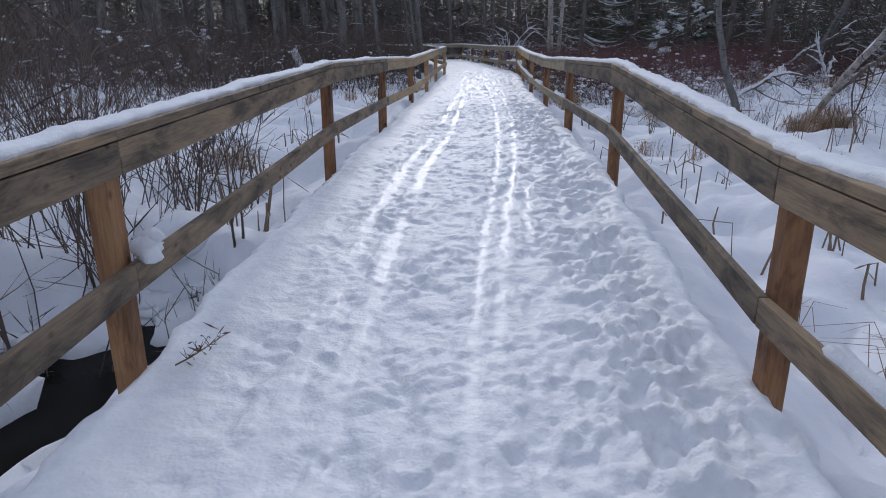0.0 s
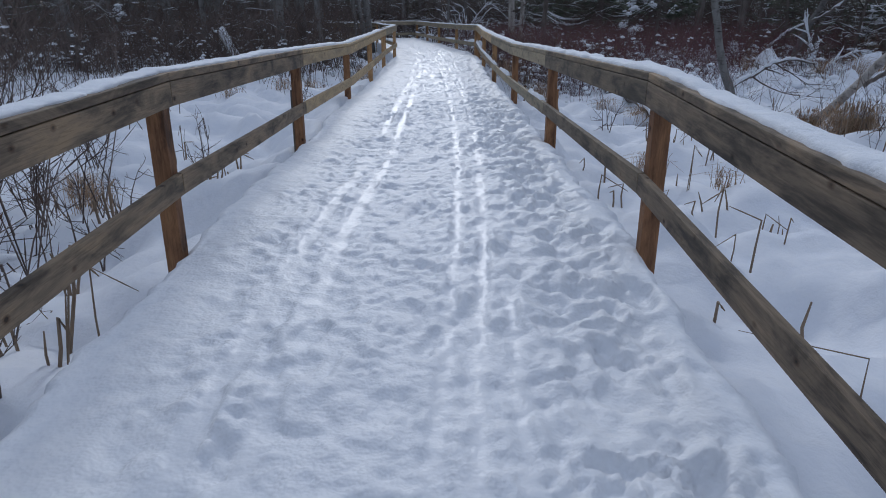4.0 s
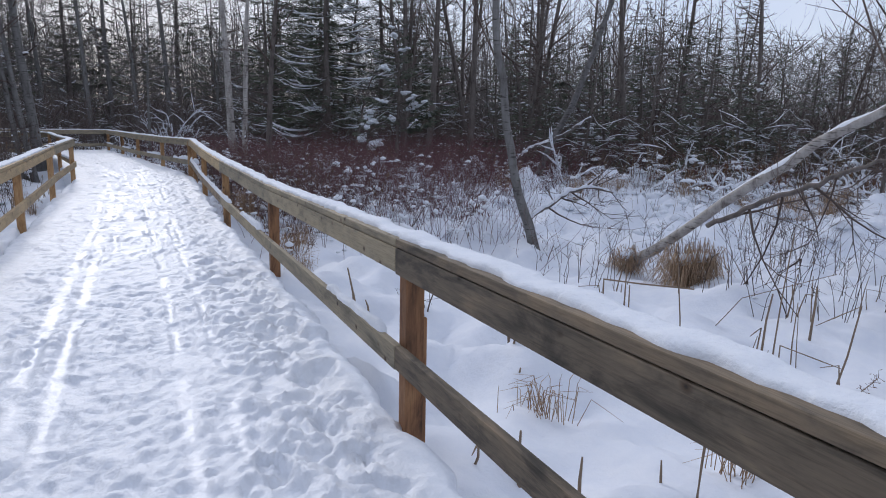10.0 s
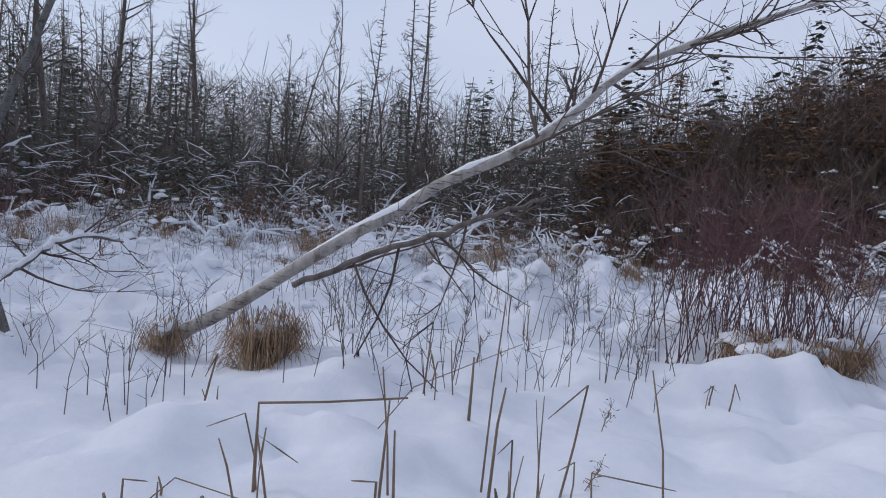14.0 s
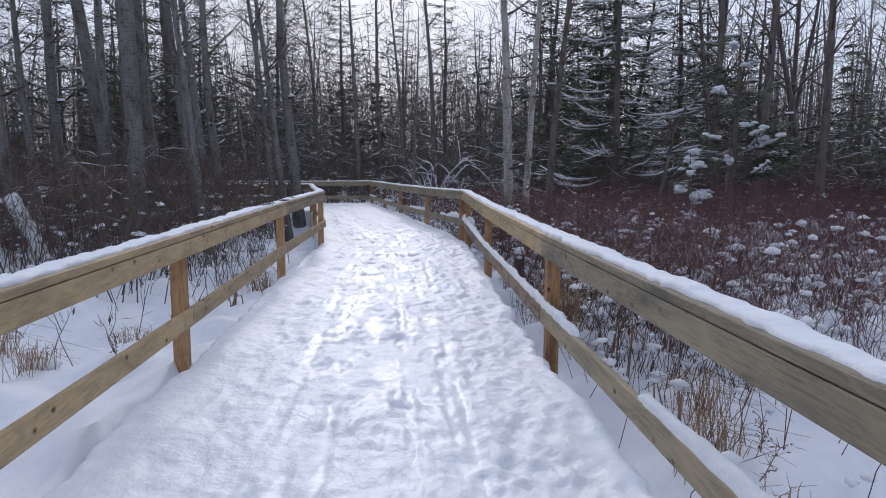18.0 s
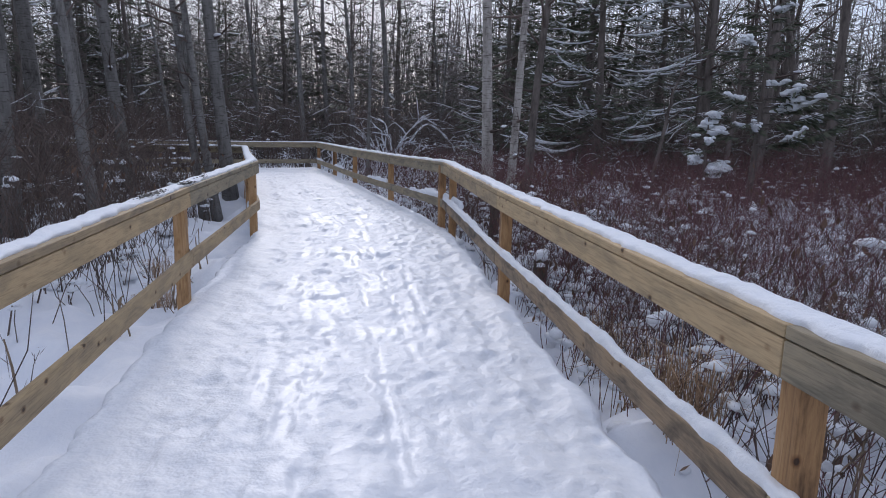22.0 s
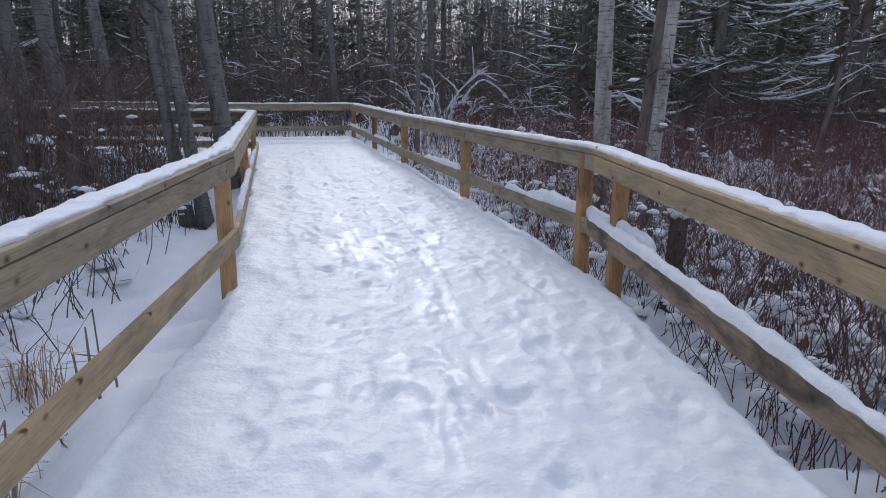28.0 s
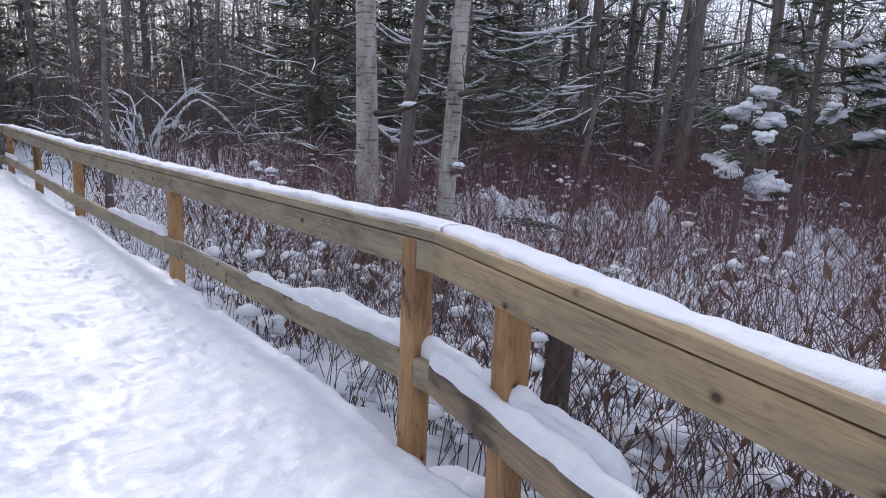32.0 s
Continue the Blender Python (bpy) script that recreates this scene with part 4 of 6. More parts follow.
for x, y, k, s in ((10.4, 36.2, 0, 1.2), (8.2, 38.5, 1, 1.1), (9.5, 42, 0, 1.1), (11.2, 46, 1, 1.2), (3.8, 53, 2, 0.9), (-2.2, 46.2, 1, 0.9), (-6.2, 46.4, 2, 0.95), (-11.0, 48, 0, 0.9), (-8.3, 47.8, 1, 0.8),
                   (-14.5, 42, 2, 1.0), (-16, 36, 0, 0.9), (-8.6, 40.6, 2, 0.85), (-18, 30, 1, 1.0), (-12.0, 30.5, 1, 0.8), (0.2, 54, 2, 1.05), (-4, 55, 2, 1.1), (16.5, 40, 0, 0.7),
                   (21, 37, 0, 0.6), (24, 38, 1, 0.6), (22.8, 33.6, 1, 0.6), (26.5, 33, 0, 0.7), (-20, 24, 0, 0.9), (-22, 36, 2, 1.0), (-25, 29, 1, 1.1),
                   (8.8, 55, 1, 1.2), (14, 50, 2, 0.8), (20, 46, 0, 1.1), (-9, 56, 0, 1.1), (-15, 51, 1, 1.2), (-20, 45, 2, 1.1), (-12.5, 44.5, 2, 1.5), (-17, 41, 2, 1.4), (-21, 33, 2, 1.4), (-9.5, 51.5, 2, 1.5), (19.5, 34.5, 1, 0.55), (29, 29, 0, 0.7), (31, 24, 1, 0.7)):
    plant(big[k], x, y, r.uniform(0, 360), s, (r.normal(0, 1.5), r.normal(0, 1.5)))

snowy = conifer("young_spruce", "young spruce loaded with thick clumps of snow", 90, 4.8, 1.6, 0.7, first=0.30, step=0.26, fan=5, droop=0.02, dense=40, snow_size=0.05, gap=0.15, slim=0.18, size=0.85, curl=0.32, snow_high=0.56)
plant(snowy, 9.3, 25.95, 30, 1.0, first=True)
snowy2 = conifer("young_spruce", "snow-laden young spruce among red brush", 91, 2.6, 0.9, 0.5, first=0.46, step=0.26, fan=4, droop=-0.05, dense=30, snow_size=0.075, gap=0.3, slim=0.16, size=0.8, curl=0.25)
plant(snowy2, 8.3, 26.07, 0, 0.85, first=True)
plant(snowy2, 16.0, 24.5, 100, 0.9)
plant(snowy, 19.0, 20.5, 200, 0.7)
plant(snowy2, -9.0, 27.0, 50, 0.9)

# marsh-edge conifers and larches towards the open side
small = [conifer("cedar", "small dark evergreen at the marsh edge", 95, 5.2, 1.0, 0.3, first=0.04, step=0.25, fan=7, dense=7, snow_size=0.026, knots=3, slim=0.26, size=0.85),
         conifer("cedar", "dark narrow evergreen at the marsh edge", 96, 6.5, 0.95, 0.3, first=0.05, step=0.25, fan=6, dense=7, gap=0.12, snow_size=0.026, knots=3, slim=0.26, size=0.85),
         conifer("cedar", "rusty brown evergreen beside the willow thicket", 97, 5.6, 1.3, 0.06, first=0.03, step=0.24, fan=8, dense=8, snow_size=0.026, knots=3, slim=0.3, size=0.9, leafage=RUST)]
r = np.random.default_rng(34)
edge_spots = []
for i in range(74):
    a = math.radians(r.uniform(-70, 60))
    d = 20 + 15 * r.random() ** 0.8
    x, y = 2.0 + d * math.cos(a), 9.5 + d * math.sin(a)
    if y > 29 and x < 22:
        continue
    edge_spots.append((x, y, r.uniform(0.45, 0.85)))
for i, (x, y, s) in enumerate(edge_spots):
    tagged(plant(small[i % 2], x, y, r.uniform(0, 360), s, (r.normal(0, 2), r.normal(0, 2)), i < 2), group="evergreens at the marsh edge")
for i in range(44):
    a, d = math.radians(0 + 56 * (i + r.random()) / 44), r.uniform(19.5, 25)
    tagged(plant(small[i % 2], 1.0 + d * math.cos(a), 8.4 + d * math.sin(a), r.uniform(0, 360), r.uniform(0.72, 1.12), (r.normal(0, 3), r.normal(0, 3))), group="evergreens at the marsh edge")
for i in range(15):
    a, d = math.radians(-30 + 33 * (i + r.random()) / 15), r.uniform(17.5, 22)
    tagged(plant(small[2], 1.2 + d * math.cos(a), 8.9 + d * math.sin(a), r.uniform(0, 360), r.uniform(0.62, 0.8) + 0.014 * max(0.0, -math.degrees(a)), (r.normal(0, 3), r.normal(0, 3)), i == 0), group="evergreens at the marsh edge")
larches = [spire(100, 7.5, 0.9), spire(101, 9.0, 1.0), spire(102, 6.0, 0.8), spire(103, 8.2, 1.3, 11)]
spots = [(15.3, 14.5, 0.72)]
for i in range(38):
    a = math.radians(r.uniform(-62, 58))
    d = r.uniform(21, 36)
    spots.append((2.0 + d * math.cos(a), 9.5 + d * math.sin(a), r.uniform(0.75, 1.25)))
grove(larches, [s for s in spots if not (s[1] > 30 and s[0] < 20)], r)


alders = [broadleaf("alder", "small bare tree with fine twigs at the marsh edge", 110 + i, DARK_BARK, TWIG, h=h, rad=0.055, first=0.25, limbs=15, reach=1.9, up=1.1, lean=ln, wander=0.2, sides=6, sub=6, dead=2)
          for i, (h, ln) in enumerate(((6.5, (0.5, 0.3)), (7.5, (-0.7, 0.2)), (5.5, (0.2, -0.6))))]
for a in alders:
    tagged(a, group="small trees at the marsh edge")
spots = []
for i in range(34):
    a = math.radians(-28 + 82 * (i + r.random()) / 34)
    d = r.uniform(19, 27)
    spots.append((2.0 + d * math.cos(a), 9.5 + d * math.sin(a), r.uniform(0.75, 1.2)))
grove(alders, spots, r, lean=5)


# ---- single trees of the marsh ----
def tree_from(name, label, pts, radii, bark, seed, limbs, reach, first, sub=5, snow_top=0.0, rise=0.6, coat=None):
    """A tree whose trunk follows pts; snow_top: thickness of the snow lying on a leaning trunk."""
    r = np.random.default_rng(seed)
    P = np.array(pts, float)
    s = np.linspace(0, 1, len(P))
    q = np.linspace(0, 1, 22)
    Q = np.stack([np.interp(q, s, P[:, k]) for k in range(3)], 1)
    for _ in range(2):
        Q[1:-1] = (Q[:-2] + 2 * Q[1:-1] + Q[2:]) / 4
    Q[1:-1] += r.normal(0, 0.012, (20, 3))
    R = np.interp(q, s, radii)
    trunk, crown, snow = Heap(), Heap(), Heap()
    trunk.tube(Q, R, 10)
    for i in range(limbs):
        f = first + (0.99 - first) * (i + r.random()) / limbs
        p = np.array([np.interp(f, q, Q[:, k]) for k in range(3)])
        k = min(20, int(f * 21))
        axis_d = Q[k + 1] - Q[k]
        axis_d /= np.linalg.norm(axis_d)
        d = axis_d * r.uniform(0.3, 0.9) + r.normal(0, 0.55, 3) + (0, 0, rise * r.random())
        ln = reach * (1.25 - f) * r.uniform(0.5, 1.3)
        L = curve_pts(p, d, ln, 6, (0, 0, 0.25), r)
        crown.tube(L, np.linspace(min(0.55 * float(np.interp(f, q, R)), 0.016), 0.003, 6), 4)
        for _ in range(sub):
            k = r.integers(1, 6)
            d2 = (L[k] - L[k - 1]) / (np.linalg.norm(L[k] - L[k - 1]) + 1e-9) + r.normal(0, 0.6, 3)
            T = curve_pts(L[k], d2, ln * r.uniform(0.25, 0.6), 4, (0, 0, 0.2), r)
            crown.tube(T, (0.008, 0.006, 0.004, 0.002), 3)
            for _ in range(3):
                crown.tube(curve_pts(T[r.integers(1, 4)], d2 + r.normal(0, 0.6, 3), ln * r.uniform(0.12, 0.25), 2, (0, 0, 0.1), r), (0.004, 0.002), 3)
    if snow_top:
        k = 15
        S = Q[:k].copy()
        S[:, 2] += R[:k] * 0.72
        w = snow_top * (0.8 + 0.9 * vnoise(np.arange(k) * 0.9, np.zeros(k), seed)) * np.linspace(1.1, 0.45, k)
        snow.tube(S, np.maximum(w, 0.01), 8)
    top = thing(name, label, "tree")
    part("trunk", trunk.mesh("trunk", bark), top)
    tagged(part("crown", crown.mesh("crown", TWIG), top, "bare twigs"), kind="stuff")
    if coat:
        snow.tube(Q + np.asarray(coat), R * 0.86 + r.normal(0, 0.008, len(R)), 10)
    if snow.v:
        part("snow", snow.mesh("snow", SNOW_CAP), top, "snow along the upper side of the trunk")
    return top


tree_from("leaning_birch", "leaning white birch with snow along its trunk",
          [(7.4, 13.7, -0.65), (7.33, 13.42, -0.4), (7.15, 12.55, 0.1), (6.97, 11.7, 0.66), (6.8, 10.75, 1.24), (6.75, 10.2, 1.55), (6.72, 9.72, 1.84), (6.8, 9.4, 2.15), (6.9, 9.0, 2.5), (7.0, 8.25, 2.78), (7.0, 7.6, 3.0)],
          [0.085, 0.074, 0.064, 0.057, 0.05, 0.044, 0.038, 0.032, 0.025, 0.018, 0.009], BIRCH, 200, 17, 2.3, 0.50, 7, 0.03, coat=(0.010, 0.0, 0.022))
tree_from("leaning_birch_limb", "thin fallen limb with snow beside a leaning birch",
          [(7.0, 12.0, 0.30), (6.85, 11.2, 0.68), (6.7, 10.4, 1.02), (6.7, 9.7, 1.3)], [0.03, 0.03, 0.024, 0.012], DARK_BARK, 206, 8, 1.9, 0.15, 4, 0.02, -1.6)
tree_from("slim_aspen", "slim curved aspen standing alone in the snowy marsh",
          [(6.78, 14.9, -0.85), (6.66, 14.95, -0.48), (6.42, 14.93, 0.05), (6.12, 14.85, 0.75), (5.89, 14.8, 1.56), (5.75, 14.75, 2.3), (5.61, 14.72, 3.06), (5.5, 14.7, 4.6), (5.3, 14.8, 6.2), (5.0, 14.8, 7.8)],
          [0.10, 0.088, 0.076, 0.066, 0.06, 0.056, 0.052, 0.042, 0.028, 0.01], ASPEN, 201, 11, 1.9, 0.45, 5)
tree_from("fallen_branch", "snow-topped fallen branch at the foot of an aspen",
          [(6.55, 15.1, -0.15), (6.75, 15.15, 0.06), (7.0, 15.1, 0.16), (7.25, 14.95, 0.38), (7.47, 14.78, 0.5), (7.8, 14.5, 0.42)], [0.042, 0.04, 0.036, 0.032, 0.022, 0.01], DARK_BARK, 202, 9, 1.3, 0.35, 4, 0.06, -0.5, (-0.01, -0.02, 0.028))
tree_from("leaning_maple", "grey leaning tree at the edge of the marsh",
          [(12.0, 22.6, -0.7), (12.0, 22.0, 0.3), (12.0, 21.4, 1.2), (12.0, 20.5, 2.3), (12.0, 19.8, 3.7), (12.0, 19.25, 4.95), (12.1, 18.9, 6.2), (12.3, 18.2, 7.2)],
          [0.10, 0.092, 0.085, 0.078, 0.068, 0.055, 0.036, 0.015], ASPEN, 203, 12, 3.0, 0.6, 5)
tree_from("fallen_limb", "broken limb with thick snow at the marsh edge",
          [(12.0, 23.4, 0.3), (12.0, 22.6, 0.75), (12.0, 21.3, 1.1), (12.0, 20.0, 1.65)], [0.055, 0.052, 0.045, 0.02], DARK_BARK, 204, 7, 1.3, 0.2, 3, 0.045, 0.4, (-0.012, -0.012, 0.022))
tree_from("fallen_limb", "long snowy log lying in the marsh",
          [(4.95, 17.6, -0.3), (4.75, 16.0, -0.22), (4.55, 14.2, -0.2), (4.4, 13.2, -0.28)], [0.10, 0.10, 0.09, 0.07], DARK_BARK, 209, 3, 0.6, 0.3, 3, 0.08, 0.2, (-0.03, 0, 0.045))
tree_from("broken_trunk", "broken leaning trunk capped with snow",
          [(-4.25, 23.6, -0.7), (-4.36, 23.9, -0.35), (-4.62, 24.0, 0.2), (-4.95, 24.05, 0.8)], [0.15, 0.145, 0.14, 0.135], BIRCH, 205, 0, 1, 0.5, 0, 0.12, coat=(0.03, -0.07, 0.03))


def coated_bush(label, x, y, limbs, seed):
    """Crooked stems wholly lined with fresh snow; limbs: heading, rise, length, droop."""
    r = np.random.default_rng(seed)
    top = thing("snowy_bush", label, "bush", pose(x, y, gz(x, y)))
    snow = Heap()
    for a, rise, ln, droop in limbs:
        wood = Heap()
        P = curve_pts((r.normal(0, 0.08), r.normal(0, 0.08), -0.1), (math.cos(a), math.sin(a), rise), ln, 9, (math.cos(a) * 0.6, math.sin(a) * 0.6, droop), r)
        P[1:] += r.normal(0, 0.05, (8, 3))
        wood.tube(P, np.linspace(0.035, 0.008, 9), 5)
        snow.tube(P + (0, -0.012, 0.022), np.linspace(0.055, 0.02, 9) * r.uniform(0.8, 1.25, 9), 6)
        for _ in range(9):
            k = r.integers(2, 9)
            q = curve_pts(P[k], P[k] - P[k - 1] + r.normal(0, 0.16, 3), ln * r.uniform(0.12, 0.36), 4, (0, 0, r.uniform(-0.9, 0.3)), r)
            wood.tube(q, (0.012, 0.010, 0.007, 0.004), 3)
            snow.tube(q + (0, -0.006, 0.012), np.array((0.026, 0.026, 0.02, 0.01)) * r.uniform(0.7, 1.2, 4), 4)
        part("stem", wood.mesh("stem", DARK_BARK), top)
    tagged(part("snow", snow.mesh("snow", SNOW_CAP), top, "fresh snow lining every stem"), kind="stuff")


r = np.random.default_rng(207)
coated_bush("tangled bush coated with snow beyond the railing", 4.5, 41.1, [(r.uniform(0, 6.28), r.uniform(1.2, 3.5), r.uniform(1.8, 3.2), r.uniform(-1.4, -0.2)) for _ in range(11)], 207)
coated_bush("low bush with snow-lined twigs under the trees", 9.3, 42.5, [(r.uniform(0, 6.28), r.uniform(0.5, 2.2), r.uniform(1.2, 2.4), r.uniform(-1.2, -0.3)) for _ in range(9)], 208)
coated_bush("low bush with snow-lined twigs under the trees", 1.5, 41.5, [(r.uniform(0, 6.28), r.uniform(0.4, 1.5), r.uniform(1.0, 2.0), r.uniform(-1.2, -0.3)) for _ in range(6)], 209)
coated_bush("low bush with snow-lined twigs under the trees", 19.5, 19.0, [(r.uniform(0, 6.28), r.uniform(0.5, 2.0), r.uniform(1.4, 2.4), r.uniform(-1.3, -0.3)) for _ in range(9)], 210)
coated_bush("low bush with snow-lined twigs under the trees", 18.5, 15.5, [(r.uniform(0, 6.28), r.uniform(0.5, 2.0), r.uniform(1.4, 2.4), r.uniform(-1.3, -0.3)) for _ in range(8)], 211)
coated_bush("low bush with snow-lined twigs under the trees", 17.0, 3.4, [(r.uniform(0, 6.28), r.uniform(0.3, 1.5), r.uniform(1.2, 2.2), r.uniform(-1.3, -0.3)) for _ in range(8)], 212)
for x, y in ((17.2, 11.6), (16.6, 13.6), (17.6, 16.9), (15.6, 18.6), (16.0, 15.2), (17.5, 9.3), (15.2, 12.4), (14.4, 17.0), (16.8, 10.4), (13.6, 19.6), (15.9, 20.6), (17.9, 14.6), (14.9, 14.0), (12.4, 21.4), (16.2, 6.6), (15.0, 4.4)):
    coated_bush("low bush with snow-lined twigs under the trees", x, y, [(r.uniform(0, 6.28), r.uniform(0.3, 1.8), r.uniform(1.0, 2.0), r.uniform(-1.3, -0.3)) for _ in range(7)], int(x * 31))
tree_from("bent_trunk", "arched trunk with thick snow beyond the railing",
          [(5.1, 41.3, 0.7), (5.6, 41.4, 1.35), (6.0, 41.4, 1.55), (6.6, 41.4, 1.15), (7.2, 41.4, 0.3), (7.4, 41.4, -0.5)], [0.03, 0.045, 0.05, 0.055, 0.06, 0.065], DARK_BARK, 213, 6, 0.9, 0.1, 4, 0.05, 0.1, (0, -0.02, 0.035))
tree_from("bent_trunk", "snow-lined thin trunk leaning among the trees",
          [(9.0, 29.5, -0.5), (9.35, 29.6, 0.6), (9.6, 29.7, 1.7), (9.75, 29.7, 2.4), (10.1, 29.8, 3.2)], [0.05, 0.045, 0.04, 0.03, 0.012], DARK_BARK, 214, 7, 1.1, 0.4, 3, 0.015, 0.5)


# ---- brush, reeds and grass ----
def scatter(n, box, r, keep):
    out = []
    while len(out) < n:
        x, y = r.uniform(box[0], box[1]), r.uniform(box[2], box[3])
        edge = min(x - box[0], box[1] - x, y - box[2], box[3] - y)
        soft = 0.12 * min(box[1] - box[0], box[3] - box[2])
        if keep(x, y) and edge > soft * (0.5 + math.sin(x * 1.7 + y) * math.sin(y * 1.3 - x * 0.6) * 0.5) * r.random():
            out.append((x, y))
    return np.array(out)


def off_path(x, y, m=0.12):
    if x > 1.4 or y < 30.2:
        return x < float(left_x(y)) - m or x > float(right_x(y)) + m
    return not (30.4 - m - 0.21 * (x + 0.33) < y < 35.2 + m - 0.16 * (x - 1.4))


def brush(name, label, spots, hs, mat, seed, rad=0.006, twigs=2, snow=0.0, spread=0.25, snow_size=(0.03, 0.08), leaf=0.0, leaf_mat=None, puffs=1, fine=False, flat=False, curl=0.06):
    r = np.random.default_rng(seed)
    heap, caps, leaves = Heap(), Heap(), Heap()
    zs = ground_z(spots[:, 0], spots[:, 1])
    for (x, y), z in zip(spots, zs):
        h = hs(x, y) * r.uniform(0.7, 1.1) if callable(hs) else r.uniform(*hs)
        lean = r.normal(0, spread, 2) * h
        if not off_path(x + lean[0], y + lean[1], 0.1 + 0.25 * h):
            lean = -lean
        k = r.normal(0, curl, 2) * h
        P = np.array(((x, y, z - 0.06), (x + lean[0] * 0.4 + k[0], y + lean[1] * 0.4 + k[1], z + h * 0.5), (x + lean[0], y + lean[1], z + h)))
        if curl > 0.1:
            q = (P[:-1] + P[1:]) / 2 + r.normal(0, 0.04 * h, (2, 3))
            heap.tube(np.array((P[0], q[0], P[1], q[1], P[2])), (rad, rad * 0.85, rad * 0.7, rad * 0.5, rad * 0.3), 3)
        else:
            heap.tube(P, (rad, rad * 0.75, rad * 0.35), 3)
        for _ in range(twigs):
            f = r.uniform(0.3, 0.9)
            p = P[1] * (1 - f) + P[2] * f if f > 0.4 else P[0] * 0.3 + P[1] * 0.7
            e = p + np.array((r.normal(0, 0.22), r.normal(0, 0.22), r.uniform(0.1, 0.4))) * h * 0.8
            if flat:
                w = np.cross(e - p, r.normal(0, 1, 3))
                w = w / (np.linalg.norm(w) + 1e-9)
                if curl > 0.1:
                    c = (p + e) / 2 + r.normal(0, 0.06 * h, 3)
                    heap.blade(p, c, rad * 1.2, w)
                    heap.blade(c, e, rad * 0.9, w)
                else:
                    heap.blade(p, e, rad * 1.3, w)
            else:
                heap.tube((p, e), (rad * 0.55, rad * 0.2), 3)
            if r.random() < leaf:
                b = p * 0.5 + e * 0.5
                leaves.blade(b, b + (r.normal(0, 0.03), r.normal(0, 0.03), -r.uniform(0.05, 0.12)), r.uniform(0.02, 0.04), (math.cos(x * 90), math.sin(x * 90), 0.2))
        if r.random() < snow:
            c = P[0] + (P[1] - P[0]) * r.uniform(0.1, 1.0) if r.random() < 0.8 else P[1] * 0.5 + P[2] * 0.5
            for _ in range(puffs):
                caps.blob(c + r.normal(0, 0.05, 3) * (puffs > 1), snow_size[0] + (snow_size[1] - snow_size[0]) * r.random() ** 2, r.uniform(0, 9), r.uniform(0.55, 0.9), (r.uniform(0.8, 2.0), 1, 1), r.uniform(0, 6), fine)
    ob = tagged(new(name, heap.mesh(name, mat)), label, "brush", kind="stuff")
    if leaves.v:
        tagged(new("dead_leaves", leaves.mesh("dead_leaves", leaf_mat or DRY_LEAF, False)), "brown withered leaves hanging in the brush", "leaves", kind="stuff")
    if caps.v:
        tagged(new("snow_clumps", caps.mesh("snow_clumps", SNOW_CAP)), "clumps of snow caught in brush", "snow", kind="stuff")
    return ob


def foot_puffs(name, spots, sizes, seed, lift=0.0):
    """Lumps of snow on tufts and stumps hidden below it."""
    r = np.random.default_rng(seed)
    heap = Heap()
    for (x, y), z in zip(spots, ground_z(spots[:, 0], spots[:, 1])):
        s = sizes[0] + (sizes[1] - sizes[0]) * r.random() ** 1.8
        heap.blob((x, y, z + s * r.uniform(-0.35, 0.3) + lift * r.random()), s, r.uniform(0, 9), r.uniform(0.55, 0.9), (r.uniform(0.8, 1.5), 1, 1), r.uniform(0, 6), x < 7)
    tagged(new(name, heap.mesh(name, SNOW_CAP)), "lumps of snow at the foot of the brush", "snow", kind="stuff")


r = np.random.default_rng(50)
near_right = scatter(3600, (2.1, 7.2, 13.8, 34), r, lambda x, y: off_path(x, y, 0.3) and (y < 23 or r.random() < 0.6) and x > float(right_x(y)) + 0.3 and r.random() < 0.06 * (x < 3.6) + smooth(14.5, 19.5, y + 0.35 * (x - 3)))
brush("brush", "reddish bare brush with snow in it beside the railing", near_right, (0.35, 1.3), BRUSH, 51, 0.0036, 7, 0.42, 0.32, (0.02, 0.07), leaf=0.06, puffs=2, flat=True, curl=0.13)
foot_puffs("snow_clumps", scatter(850, (2.5, 8.5, 17, 32), r, lambda x, y: off_path(x, y, 0.2) and x > float(right_x(y)) + 0.2), (0.03, 0.11), 151)
foot_puffs("snow_clumps", scatter(1300, (7.5, 20, 0, 24), r, lambda x, y: y > 17.5 or math.hypot(x - 1, y - 8.4) > 9.5), (0.05, 0.19), 152)
foot_puffs("snow_clumps", scatter(300, (-7, -0.8, 22, 30), r, lambda x, y: off_path(x, y, 0.3)), (0.04, 0.13), 153)
foot_puffs("snow_clumps", scatter(260, (2.9, 5.6, 17.5, 28), r, lambda x, y: 0.5 < x - float(right_x(y)) < 2.8), (0.045, 0.13), 154, 0.35)
foot_puffs("snow_clumps", scatter(420, (-4.6, -1.6, 1.4, 5.8), r, lambda x, y: -1.08 < gz(x, y) < -0.70), (0.05, 0.15), 155)
rail_side = scatter(760, (2.6, 5.4, 16.5, 28.5), r, lambda x, y: off_path(x, y, 0.3) and x > float(right_x(y)) + 0.3 and x < float(right_x(y)) + 2.2)
brush("brush", "dark tangled stems with dry leaves close behind the railing", rail_side, (0.4, 1.1), TWIG, 251, 0.004, 6, 0.45, 0.35, (0.02, 0.07), 0.25, puffs=2, flat=True, curl=0.14)
bend_brush = scatter(620, (-9, -0.9, 26.0, 31), r, lambda x, y: off_path(x, y, 0.5))
